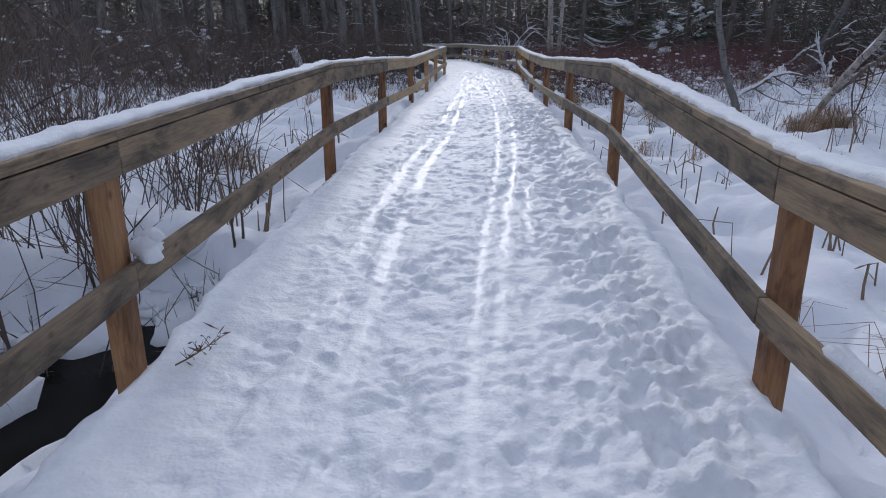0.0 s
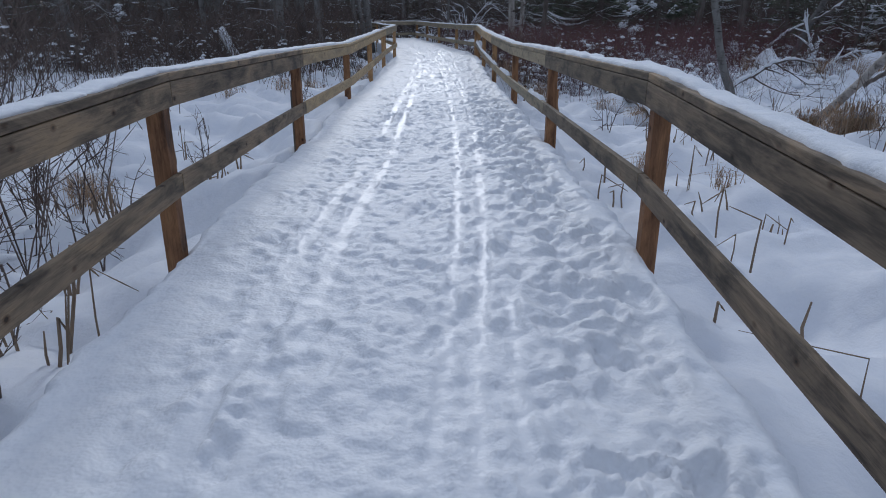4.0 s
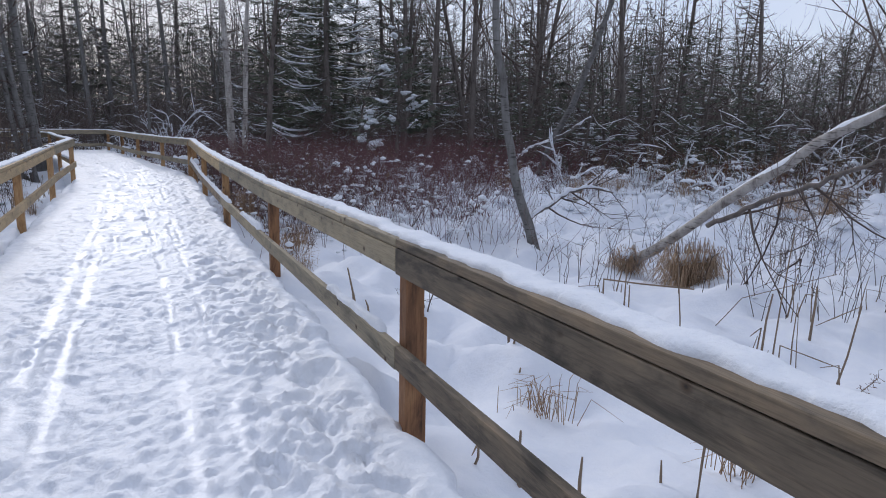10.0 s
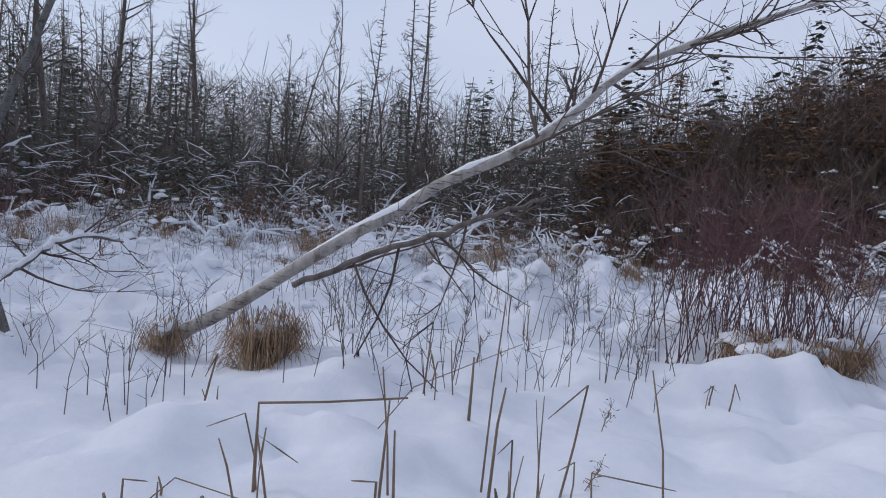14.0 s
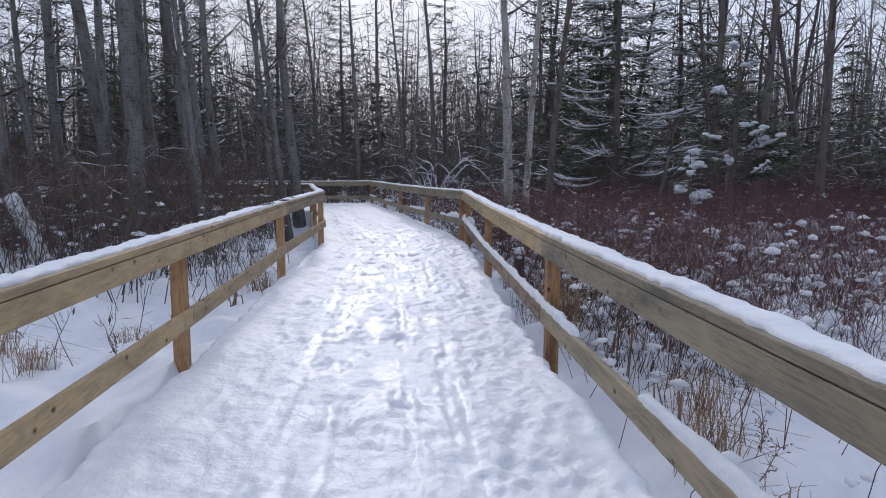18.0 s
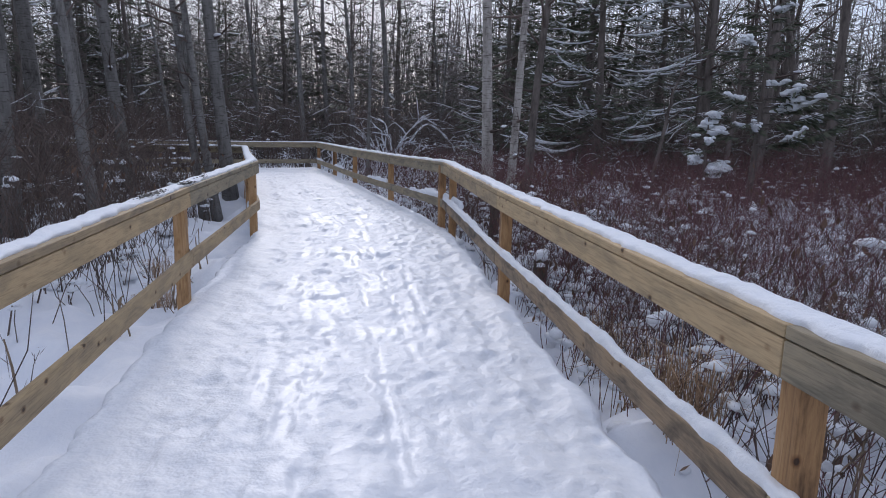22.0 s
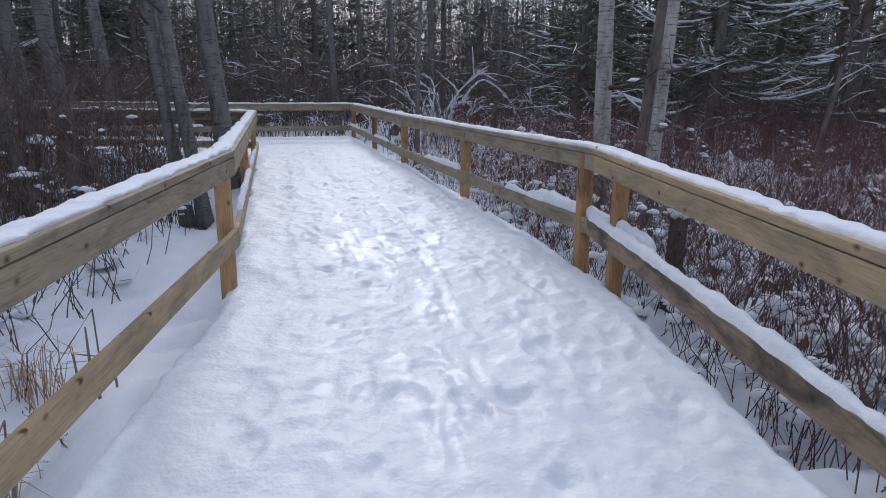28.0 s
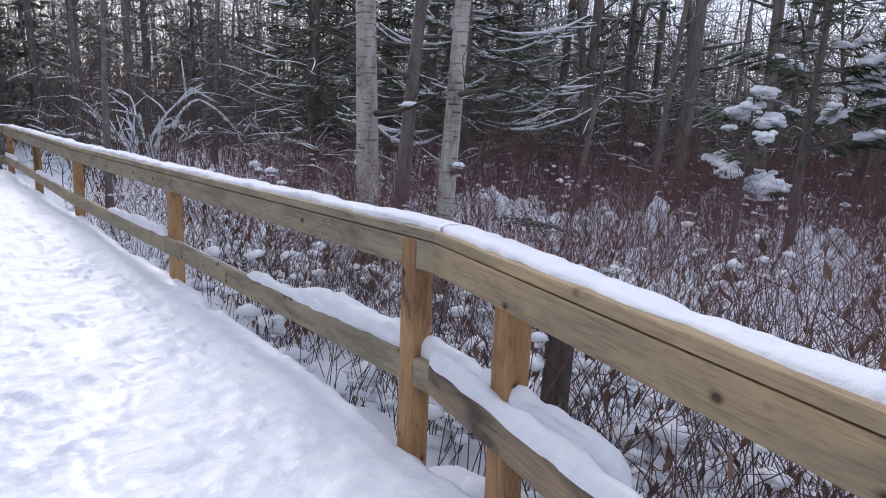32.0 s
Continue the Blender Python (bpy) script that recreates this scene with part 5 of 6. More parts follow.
brush("brush", "tall dark shrubs in front of the far railing", bend_brush, (0.9, 2.1), TWIG, 252, 0.007, 8, 0.1, 0.25, (0.03, 0.07), 0.04, flat=True)
mid_right = scatter(3100, (5.5, 20, 16, 36), r, lambda x, y: y > 29 - 0.75 * (x - 5.5) * 0.9 and off_path(x, y) and y > 15.5)
brush("brush", "dense red-brown brush at the edge of the woods", mid_right, (0.5, 1.4), BRUSH, 52, 0.006, 6, 0.2, 0.24, (0.02, 0.06), puffs=2, flat=True, curl=0.12)
red_field = scatter(1500, (6.4, 13, 18, 29), r, lambda x, y: y > 17.6 + 0.3 * (x - 5))
brush("brush", "fine reddish brush standing in deep snow", red_field, (0.5, 1.3), BRUSH, 71, 0.0042, 7, 0.25, 0.3, (0.02, 0.06), leaf=0.03, puffs=2, flat=True, curl=0.13)
edge_under = scatter(900, (8.5, 24, 25, 34), r, lambda x, y: y > 31.5 - 0.3 * (x - 8) and off_path(x, y))
brush("brush", "dark thicket under the spruces", edge_under, (0.8, 2.2), TWIG, 70, 0.009, 9, 0.3, 0.3, (0.02, 0.08), 0.03, flat=True)
puff_field = scatter(520, (5.5, 13, 17.5, 25), r, lambda x, y: y > 27 - 0.75 * (x - 5.5) and off_path(x, y))
brush("brush", "low bushes buried under puffs of snow", puff_field, (0.3, 0.9), BRUSH, 68, 0.005, 5, 0.75, 0.3, (0.02, 0.07), puffs=4)
band = scatter(3000, (14, 30, -12, 24), r, lambda x, y: 15.0 < math.hypot(x - 2, y - 9.5) < 25)
brush("brush", "brown brush and reeds round the marsh", band, (0.5, 1.4), REED, 53, 0.008, 3, 0.75, 0.2, (0.03, 0.13), flat=True, puffs=2)
rust = scatter(260, (13, 22, 4, 20), r, lambda x, y: 14.5 < math.hypot(x - 2, y - 9.5) < 18)
brush("brush", "low rusty-leaved bushes in front of the evergreens", rust, (0.5, 1.0), BRUSH, 69, 0.008, 8, 0.2, 0.25, (0.05, 0.12), 0.8, RUST)
under = scatter(2800, (17, 36, -16, 32), r, lambda x, y: 17.5 < math.hypot(x - 2, y - 9.5) < 32)
brush("brush", "dark tangled undergrowth beneath the evergreens", under, (0.9, 2.6), TWIG, 54, 0.012, 10, 0.5, 0.34, (0.03, 0.11), 0.03, flat=True)
left_close = scatter(2700, (-11, -0.6, 16.5, 31), r, lambda x, y: off_path(x, y, 0.5) and (y > 21.5 - 0.3 * (x + 1) * 0.5 or r.random() < 0.10))
brush("brush", "dark dense shrubs beside the bend of the railing", left_close, (0.4, 1.7), TWIG, 67, 0.0055, 6, 0.2, 0.25, (0.03, 0.07), 0.06, puffs=2, flat=True, curl=0.12)
left_under = scatter(2600, (-22, -1.2, 20, 46), r, lambda x, y: off_path(x, y, 0.6) and y > 21 - 0.25 * (x + 3))
brush("brush", "bare undergrowth among the aspens", left_under, (0.6, 2.0), TWIG, 55, 0.010, 7, 0.12, flat=True)
ahead_under = scatter(3000, (-14, 24, 36, 60), r, lambda x, y: off_path(x, y, 0.4) and y > 36 - 0.16 * x)
brush("brush", "snowy undergrowth beyond the far railing", ahead_under, (0.8, 2.8), TWIG, 56, 0.013, 9, 0.15, 0.25, (0.03, 0.09), flat=True)
left_near = scatter(330, (-9, -2.2, 3.2, 15), r, lambda x, y: x < -2.4 - 0.12 * max(0, y - 6))
brush("brush", "dark bare shrubs in the snow beside the creek", left_near, (0.5, 2.2), TWIG, 57, 0.0075, 11, 0.08, 0.32, flat=True)
mounds = Heap()
for i, (x, y, s) in enumerate(((-1.75, 5.05, 0.32), (-2.05, 4.75, 0.24), (-2.6, 2.75, 0.3), (-2.95, 3.6, 0.34), (-1.62, 3.25, 0.10), (-2.0, 2.55, 0.16), (-2.75, 4.6, 0.28), (-1.9, 3.7, 0.09), (-2.3, 5.4, 0.3))):
    mounds.blob((x, y, max(gz(x, y), -0.93) - 0.02), s, i * 1.7, 1.0, (1.2, 1, 1), i)
tagged(new("snow_clumps", mounds.mesh("snow_clumps", SNOW)), "rounded snow mounds on the creek bank", "snow", kind="stuff")
creek_side = scatter(120, (-4.6, -1.9, 0.2, 8.5), r, lambda x, y: not (-2.9 < x and 2.2 < y < 5.2))
brush("brush", "thin dark stems beside the railing", creek_side, (0.5, 1.7), TWIG, 58, 0.007, 10, 0.05, 0.3, leaf=0.06, flat=True)
far_left = scatter(1700, (-30, -5, 8, 26), r, lambda x, y: x < -8 - 0.0 * y)
brush("brush", "dark brush at the foot of the woods", far_left, (0.8, 2.4), TWIG, 59, 0.011, 7, 0.35, 0.25, (0.03, 0.10), flat=True, puffs=2)

deep_woods = scatter(4200, (-75, 80, -45, 100), r, lambda x, y: 36 < math.hypot(x - 2, y - 16) < 66 and (y > 5 or x > 5))
brush("brush", "grey tangle of far undergrowth", deep_woods, (2.5, 8.0), HAZE_TWIG, 63, 0.034, 12, 0.03, 0.16, (0.06, 0.16), flat=True)
hill = scatter(1500, (26, 62, -38, 4), r, lambda x, y: math.hypot(x - 43, (y + 15)) < 20)
brush("brush", "brown bare trees covering a low hill", hill, (2.0, 5.0), BRUSH, 64, 0.03, 9, 0.0, 0.25, flat=True)
stalks = scatter(950, (5, 20, 0, 24), r, lambda x, y: 6.5 < math.hypot(x - 2, y - 9.5) < 16.5 and y > 2 and r.random() < 0.12 + 0.88 * smooth(8.5, 13, math.hypot(x - 2, y - 9.5)))
brush("dead_stalks", "thin dead stalks standing in the marsh snow", stalks, (0.15, 0.62), REED, 65, 0.005, 4, 0.3, 0.24, (0.03, 0.12), puffs=2, flat=True)
shoots = np.concatenate([r.normal((cx, cy), 0.3, (16, 2)) for cx, cy in ((7.6, 9.4), (8.1, 8.9), (8.9, 9.3), (6.6, 11.2), (8.4, 11.6), (9.4, 12.2), (10.2, 10.6), (7.7, 10.6), (9.9, 13.0), (8.0, 13.3), (5.9, 12.9), (11.2, 9.4))])
brush("dead_stalks", "fine dark shoots standing in the marsh snow", shoots, (0.3, 0.85), TWIG, 66, 0.005, 6, 0.12, 0.25, (0.03, 0.07))
thicket = scatter(150, (8.3, 10.9, 6.0, 8.9), r, lambda x, y: ((x - 9.6) / 0.85) ** 2 + ((y - 7.45) / 1.15) ** 2 < 1)
brush("willow_thicket", "upright bare willow stems with dry grass at the foot", thicket, (0.9, 2.0), BRUSH, 61, 0.0075, 8, 0.03, 0.2)


def bank_height(x, y):
    """The thicket grows taller away from the open marsh."""
    a = math.degrees(math.atan2(y - 8.4, x - 1.0))
    return (2.7 + 0.13 * max(0.0, 3.0 - a)) * (0.4 + 0.6 * smooth(16.0, 20.5, math.hypot(x - 1.0, y - 8.4)))


dense = scatter(2500, (12, 26, -13, 10), r, lambda x, y: 16.5 < math.hypot(x - 1.0, y - 8.4) < 24 and -38 < math.degrees(math.atan2(y - 8.4, x - 1.0)) < 3.5)
brush("willow_thicket", "tall dense dark brown thicket at the marsh edge", dense, bank_height, TWIG, 62, 0.010, 9, 0.22, 0.2, (0.03, 0.11), 0.12, RUST, 2, flat=True)


def tussock(x, y, n, h, seed, cap=0.0, shaggy=False):
    """Dry grass: a loose tuft, or a shaggy hump with blades hanging to the snow."""
    r = np.random.default_rng(seed)
    heap = Heap()
    for _ in range(n):
        a, lean = r.uniform(0, 6.28), abs(r.normal(0.45, 0.3))
        ln = h * r.uniform(0.5, 1.1)
        o = np.array((math.cos(a), math.sin(a), 0.0))
        if shaggy:
            b = o * abs(r.normal(0, 0.10)) + (r.normal(0, 0.05), r.normal(0, 0.05), h * r.uniform(0.0, 0.65))
            P = np.array((b - (0, 0, 0.06), b + o * ln * 0.25 + (0, 0, ln * r.uniform(0.1, 0.5)), b + o * ln * r.uniform(0.35, 0.7) + (0, 0, -ln * r.uniform(0.0, 0.5))))
            P[2, 2] = max(P[2, 2], -0.05)
            heap.tube(P, (0.0045, 0.0045, 0.002), 3)
            continue
        b = np.array((r.normal(0, 0.09), r.normal(0, 0.09), 0.0))
        P = np.array((b - (0, 0, 0.05), b + o * lean * ln * 0.4 + (0, 0, ln * 0.65), b + o * lean * ln * 1.3 + (0, 0, ln * (0.9 - 0.55 * lean))))
        heap.tube(P, (0.0032, 0.0026, 0.001), 3)
    ob = tagged(new("grass_tussock", heap.mesh("grass_tussock", STRAW)), "dry straw-coloured grass tussock poking through snow", "grass", "grass tussocks")
    ob.location = (x, y, gz(x, y))
    if cap:
        c = Heap()
        c.blob((0, 0, 0), cap, seed, 0.7, (1.3, 1, 1), seed)
        mound = tagged(new("snow_mound", c.mesh("snow_mound", SNOW)), "rounded mound of snow", "snow", "snow mounds")
        mound.location = (x + 0.06, y + 0.1, gz(x, y) + (0.55 * h if shaggy else 0.02))


for i, (x, y, n, h, cap) in enumerate(((7.2, 13.5, 150, 0.5, 0.0), (7.12, 12.4, 240, 0.85, 0.16), (7.2, 12.2, 160, 0.7, 0.0), (8.85, 7.6, 150, 0.6, 0.0), (8.8, 7.1, 150, 0.65, 0.2), (9.0, 6.7, 130, 0.6, 0.0),
                                        (9.3, 6.4, 130, 0.55, 0.0), (8.55, 7.45, 110, 0.5, 0.15), (3.9, 14.3, 70, 0.35, 0.2), (4.3, 13.6, 110, 0.45, 0.25), (2.75, 17.6, 90, 0.6, 0.0), (2.95, 18.4, 90, 0.6, 0.0),
                                        (3.1, 19.3, 90, 0.55, 0.0), (-3.4, 4.6, 90, 0.6, 0.0), (-3.0, 3.9, 80, 0.5, 0.2), (-2.6, 8.5, 70, 0.35, 0.0), (-3.2, 9.6, 60, 0.35, 0.15), (-0.6, 22.0, 60, 0.4, 0.0),
                                        (-0.75, 23.0, 60, 0.4, 0.0), (2.85, 15.3, 90, 0.4, 0.12), (2.75, 14.6, 60, 0.35, 0.0), (3.15, 15.9, 70, 0.45, 0.0), (-1.6, 17.2, 60, 0.3, 0.1), (-2.3, 18.1, 60, 0.3, 0.0), (-1.5, 19.1, 50, 0.3, 0.0), (-3.1, 16.4, 50, 0.3, 0.1), (3.3, 8.6, 40, 0.3, 0.0), (3.0, 9.9, 50, 0.35, 0.0), (2.2, 2.9, 60, 0.45, 0.0), (2.1, 4.0, 40, 0.35, 0.0), (12.5, 11.0, 120, 0.6, 0.2), (11.5, 14.0, 120, 0.6, 0.25))):
    tussock(x, y, int(n * 1.4) if i < 8 else n, h * 0.75 if i < 8 else h, 400 + i, cap or (0.15 if i < 8 else 0.0), i < 8)
for i in range(70):
    a, d = math.radians(r.uniform(-50, 55)), 10 + 7.5 * r.random() ** 0.6
    tussock(2 + d * math.cos(a), 9.5 + d * math.sin(a), 70, r.uniform(0.4, 0.95), 450 + i, r.uniform(0.15, 0.32) if i % 2 else 0.0)


def reeds(x, y, stems, seed, h=0.6, stout=1.0):
    """A few broken dead cattail stalks."""
    r = np.random.default_rng(seed)
    top = thing("reed_clump", "broken brown cattail stalks standing in snow", "reeds", pose(x, y, gz(x, y)), "cattail stalks")
    for _ in range(stems):
        heap = Heap()
        b = np.array((r.normal(0, 0.09), r.normal(0, 0.09), -0.06))
        k = h * r.uniform(0.4, 1.1)
        up = b + (r.normal(0, 0.12) * k, r.normal(0, 0.12) * k, k)
        w = stout * (r.uniform(0.005, 0.014) if x < 3.5 else r.uniform(0.004, 0.009))
        if r.random() < 0.6:
            e = up + np.array((r.normal(0, 0.5), r.normal(0, 0.5), r.uniform(-0.6, 0.1))) * k * 0.8
            heap.tube((b, b * 0.5 + up * 0.5 + r.normal(0, 0.01, 3), up, up * 0.4 + e * 0.6, e), (w, w * 0.9, w * 0.8, w * 0.6, w * 0.3), 5)
        else:
            heap.tube((b, b * 0.4 + up * 0.6 + r.normal(0, 0.012, 3), up), (w, w * 0.9, w * 0.5), 5)
        part("stalk", heap.mesh("stalk", REED), top)


REEDS = ((4.3, 10.9, 4, 0.5), (4.0, 11.4, 5, 0.3), (3.9, 10.1, 3, 0.9), (4.6, 9.6, 7, 0.45), (4.2, 9.2, 6, 0.5), (5.2, 9.4, 4, 0.8), (4.1, 8.4, 4, 0.7), (3.8, 7.9, 3, 0.9), (6.4, 10.4, 4, 0.5), (7.4, 8.1, 3, 0.3),
         (3.4, 6.3, 5, 0.5), (3.1, 5.2, 6, 0.45), (3.7, 6.9, 4, 0.5), (2.8, 4.3, 4, 0.4), (3.2, 7.5, 3, 0.4), (2.6, 12.2, 3, 0.5), (3.3, 10.8, 4, 0.5), (-2.1, 6.9, 5, 0.6), (-1.9, 5.9, 4, 0.8), (-2.3, 8.1, 4, 0.4),
         (-1.7, 9.0, 4, 0.4), (-2.4, 10.6, 3, 0.5), (-0.75, 20.9, 5, 0.5), (-0.5, 21.9, 5, 0.6), (-0.3, 22.6, 4, 0.7), (-0.9, 19.0, 3, 0.5), (3.0, 17.0, 5, 0.6), (2.9, 15.8, 3, 0.5), (2.2, 2.2, 4, 0.5), (2.4, 1.4, 3, 0.5),
         (5.6, 12.0, 3, 0.4), (8.0, 10.5, 4, 0.6), (8.6, 12.2, 4, 0.6), (9.3, 10.0, 4, 0.6), (5.9, 7.0, 3, 0.5), (6.8, 5.6, 3, 0.5), (5.0, 6.4, 3, 0.6), (1.95, 8.0, 3, 0.35), (2.3, 9.0, 3, 0.4))
for i, (x, y, n, h) in enumerate(((2.43, 6.65, 4, 0.5), (3.0, 7.2, 4, 0.4), (2.4, 5.9, 3, 0.35), (-1.52, 5.7, 5, 0.6), (-1.68, 4.85, 5, 0.7), (2.57, 7.4, 3, 0.4), (2.42, 6.25, 3, 0.3), (2.4, 4.95, 5, 0.5), (-3.2, 8.9, 3, 0.4), (2.12, 9.35, 3, 0.2),
                                  (3.1, 7.95, 4, 0.4), (-1.40, 8.75, 3, 0.3), (-1.55, 8.45, 5, 0.35), (2.85, 8.6, 4, 0.5), (3.15, 10.2, 3, 0.35), (2.0, 6.0, 3, 0.25), (-1.45, 9.2, 3, 0.35), (-1.6, 8.95, 5, 0.4), (-2.05, 9.4, 6, 0.4), (2.88, 8.8, 3, 0.4), (2.56, 8.0, 4, 0.45), (2.3, 3.3, 4, 0.3), (2.1, 2.6, 4, 0.3))):
    reeds(x, y, max(1, n // 2) if x > 0 else n, 560 + i, h, 0.85)
for i, (x, y, n, h) in enumerate(REEDS):
    reeds(x, y, n, 500 + i, h)


STOUT = ((-2.75, 2.05, 1.5, 2), (-2.3, 1.75, 1.3, 2), (-3.0, 4.2, 1.7, 3), (-2.6, 5.1, 1.6, 3), (-1.75, 5.3, 1.1, 2), (-3.3, 3.4, 1.6, 3))          # thicker stems by the creek


def shrub(x, y, h, stems, seed, stout=1.0):
    """A small bare bush with forking dark stems."""
    r = np.random.default_rng(seed)
    top = thing("bare_shrub", "bare dark shrub with forking stems standing in snow", "bush", pose(x, y, gz(x, y)), "shrubs beside the boardwalk")
    for _ in range(stems):
        heap = Heap()
        a = r.uniform(0, 6.283)
        P = curve_pts((r.normal(0, 0.05), r.normal(0, 0.05), -0.08), (math.cos(a) * 0.25, math.sin(a) * 0.25, 1), h * r.uniform(0.6, 1.1), 7, (0, 0, 0.1), r)
        heap.tube(P, np.linspace(stout * r.uniform(0.006, 0.011), 0.003, 7), 5)
        for _ in range(r.integers(6, 12)):
            k = r.integers(2, 7)
            q = curve_pts(P[k], P[k] - P[k - 1] + r.normal(0, 0.14, 3), h * r.uniform(0.12, 0.4), 4, (0, 0, 0.3), r)
            heap.tube(q, (0.0045, 0.0038, 0.003, 0.0015), 3)
            for _ in range(2):
                heap.tube(curve_pts(q[r.integers(1, 4)], q[3] - q[0] + r.normal(0, 0.1, 3), h * r.uniform(0.06, 0.16), 2, (0, 0, 0.2), r), (0.0025, 0.001), 3)
        part("stem", heap.mesh("stem", TWIG), top)


for i, (x, y, h, n) in enumerate(((-1.95, 5.0, 1.3, 4), (-2.3, 5.9, 1.5, 5), (-2.0, 4.3, 0.9, 3), (-2.75, 4.9, 1.7, 5), (-3.1, 5.6, 1.8, 6), (-2.6, 6.9, 1.1, 4), (-3.4, 4.2, 1.7, 6), (-2.2, 7.6, 0.7, 4),
                                  (-2.9, 8.2, 0.9, 5), (-3.6, 7.0, 1.5, 6), (-3.9, 5.6, 1.9, 6), (-2.0, 10.2, 0.7, 3), (-3.3, 10.4, 1.0, 5), (-3.0, 3.0, 1.5, 5), (-2.5, 8.9, 0.6, 4), (-4.3, 8.4, 1.5, 6), (3.3, 12.2, 0.6, 3), (-1.5, 15.0, 0.7, 3))):
    shrub(x, y, h, n, 800 + i)
for i, (x, y, h, n) in enumerate(STOUT):
    shrub(x, y, h, n, 850 + i, 1.5)


def lone_stalk(pts, w, label="tall thin dead stalk standing in snow"):
    P = np.array(pts, float)
    top = thing("dead_stalk", label, "reeds", pose(P[0][0], P[0][1], P[0][2]), "cattail stalks")
    heap = Heap()
    heap.tube(P - P[0], np.linspace(w, w * 0.55, len(P)), 5)
    part("stalk", heap.mesh("stalk", REED), top)


lone_stalk([(4.45, 10.96, -0.55), (4.44, 10.95, -0.15), (4.43, 10.94, 0.12), (4.55, 10.6, 0.14), (4.72, 10.2, 0.17)], 0.011, "broken reed bent over level above the snow")
lone_stalk([(4.7, 10.26, -0.55), (4.69, 10.29, -0.1), (4.67, 10.34, 0.34)], 0.008)
lone_stalk([(5.27, 9.83, -0.55), (5.28, 9.81, 0.1), (5.3, 9.78, 0.66)], 0.008)
lone_stalk([(5.0, 9.75, -0.55), (5.0, 9.73, 0.0), (5.0, 9.7, 0.22)], 0.011)
lone_stalk([(5.1, 8.75, -0.55), (5.12, 8.8, -0.05), (5.13, 8.9, 0.4)], 0.008)
lone_stalk([(5.55, 10.75, -0.55), (5.6, 10.4, -0.05), (5.8, 9.7, 0.3)], 0.005)
lone_stalk([(6.2, 10.1, -0.5), (6.22, 10.1, -0.15), (6.22, 10.1, 0.05)], 0.014)
lone_stalk([(5.3, 7.4, -0.55), (5.3, 7.42, -0.1), (5.32, 7.45, 0.2)], 0.007)
lone_stalk([(4.0, 11.5, -0.5), (4.1, 11.2, -0.2), (4.35, 10.7, -0.42)], 0.005, "thin stalk bent down to the snow")


# ---- far woods and the hill behind the marsh ----
def far_woods():
    r = np.random.default_rng(70)
    heap = Heap()
    for k in range(1250):
        a = r.uniform(0.55, 3.3) if k % 5 else r.uniform(-1.2, 3.9)
        d = 38 + 45 * r.random() ** 1.2
        x, y = 1.0 + d * math.cos(a), 20 + d * math.sin(a)
        z = gz(x, y)
        h = r.uniform(9, 16) if a > 0.55 else r.uniform(4, 7)
        ln = r.normal(0, 0.9, 2)
        rad = r.uniform(0.04, 0.12)
        heap.tube(((x, y, z - 0.2), (x + ln[0] * 0.3, y + ln[1] * 0.3, z + h * 0.5), (x + ln[0], y + ln[1], z + h)), (rad, rad * 0.7, 0.01), 3)
        for _ in range(22):
            f = r.uniform(0.1, 0.97)
            p = np.array((x + ln[0] * f * f, y + ln[1] * f * f, z + h * f))
            e = p + np.array((r.normal(0, 1.1), r.normal(0, 1.1), r.uniform(-0.2, 1.1))) * (1.35 - f) * 1.5
            heap.blade(p, e, 0.06, np.array((-(e - p)[1], (e - p)[0], 0.1)) / (np.linalg.norm(e - p) + 1e-9))
    return tagged(new("far_woods", heap.mesh("far_woods", HAZE_TWIG)), "grey winter woods behind the marsh", "woods", kind="stuff")


def far_conifers():
    r = np.random.default_rng(71)
    heap = Heap()
    for _ in range(820):
        a = r.uniform(0, 6.283)
        d = 38 + 40 * r.random()
        x, y = 1.0 + d * math.cos(a), 20 + d * math.sin(a)
        z = gz(x, y)
        h = r.uniform(6, 13) if a > 0.55 else r.uniform(3, 6.5)
        w = h * r.uniform(0.16, 0.26)
        n = 26
        for k in range(n):
            f = 0.06 + 0.92 * (k + r.random()) / n
            for _ in range(3):
                b = r.uniform(0, 6.283)
                ln = w * (1 - f) * r.uniform(0.6, 1.2) + 0.15
                p = np.array((x, y, z + h * f))
                e = p + np.array((math.cos(b) * ln, math.sin(b) * ln, -0.22 * ln))
                heap.blade(p, e, ln * 0.6, np.array((-math.sin(b), math.cos(b), 0.1)))
    return tagged(new("far_evergreens", heap.mesh("far_evergreens", NEEDLE, False)), "dark evergreens far behind the marsh", "woods", kind="stuff")


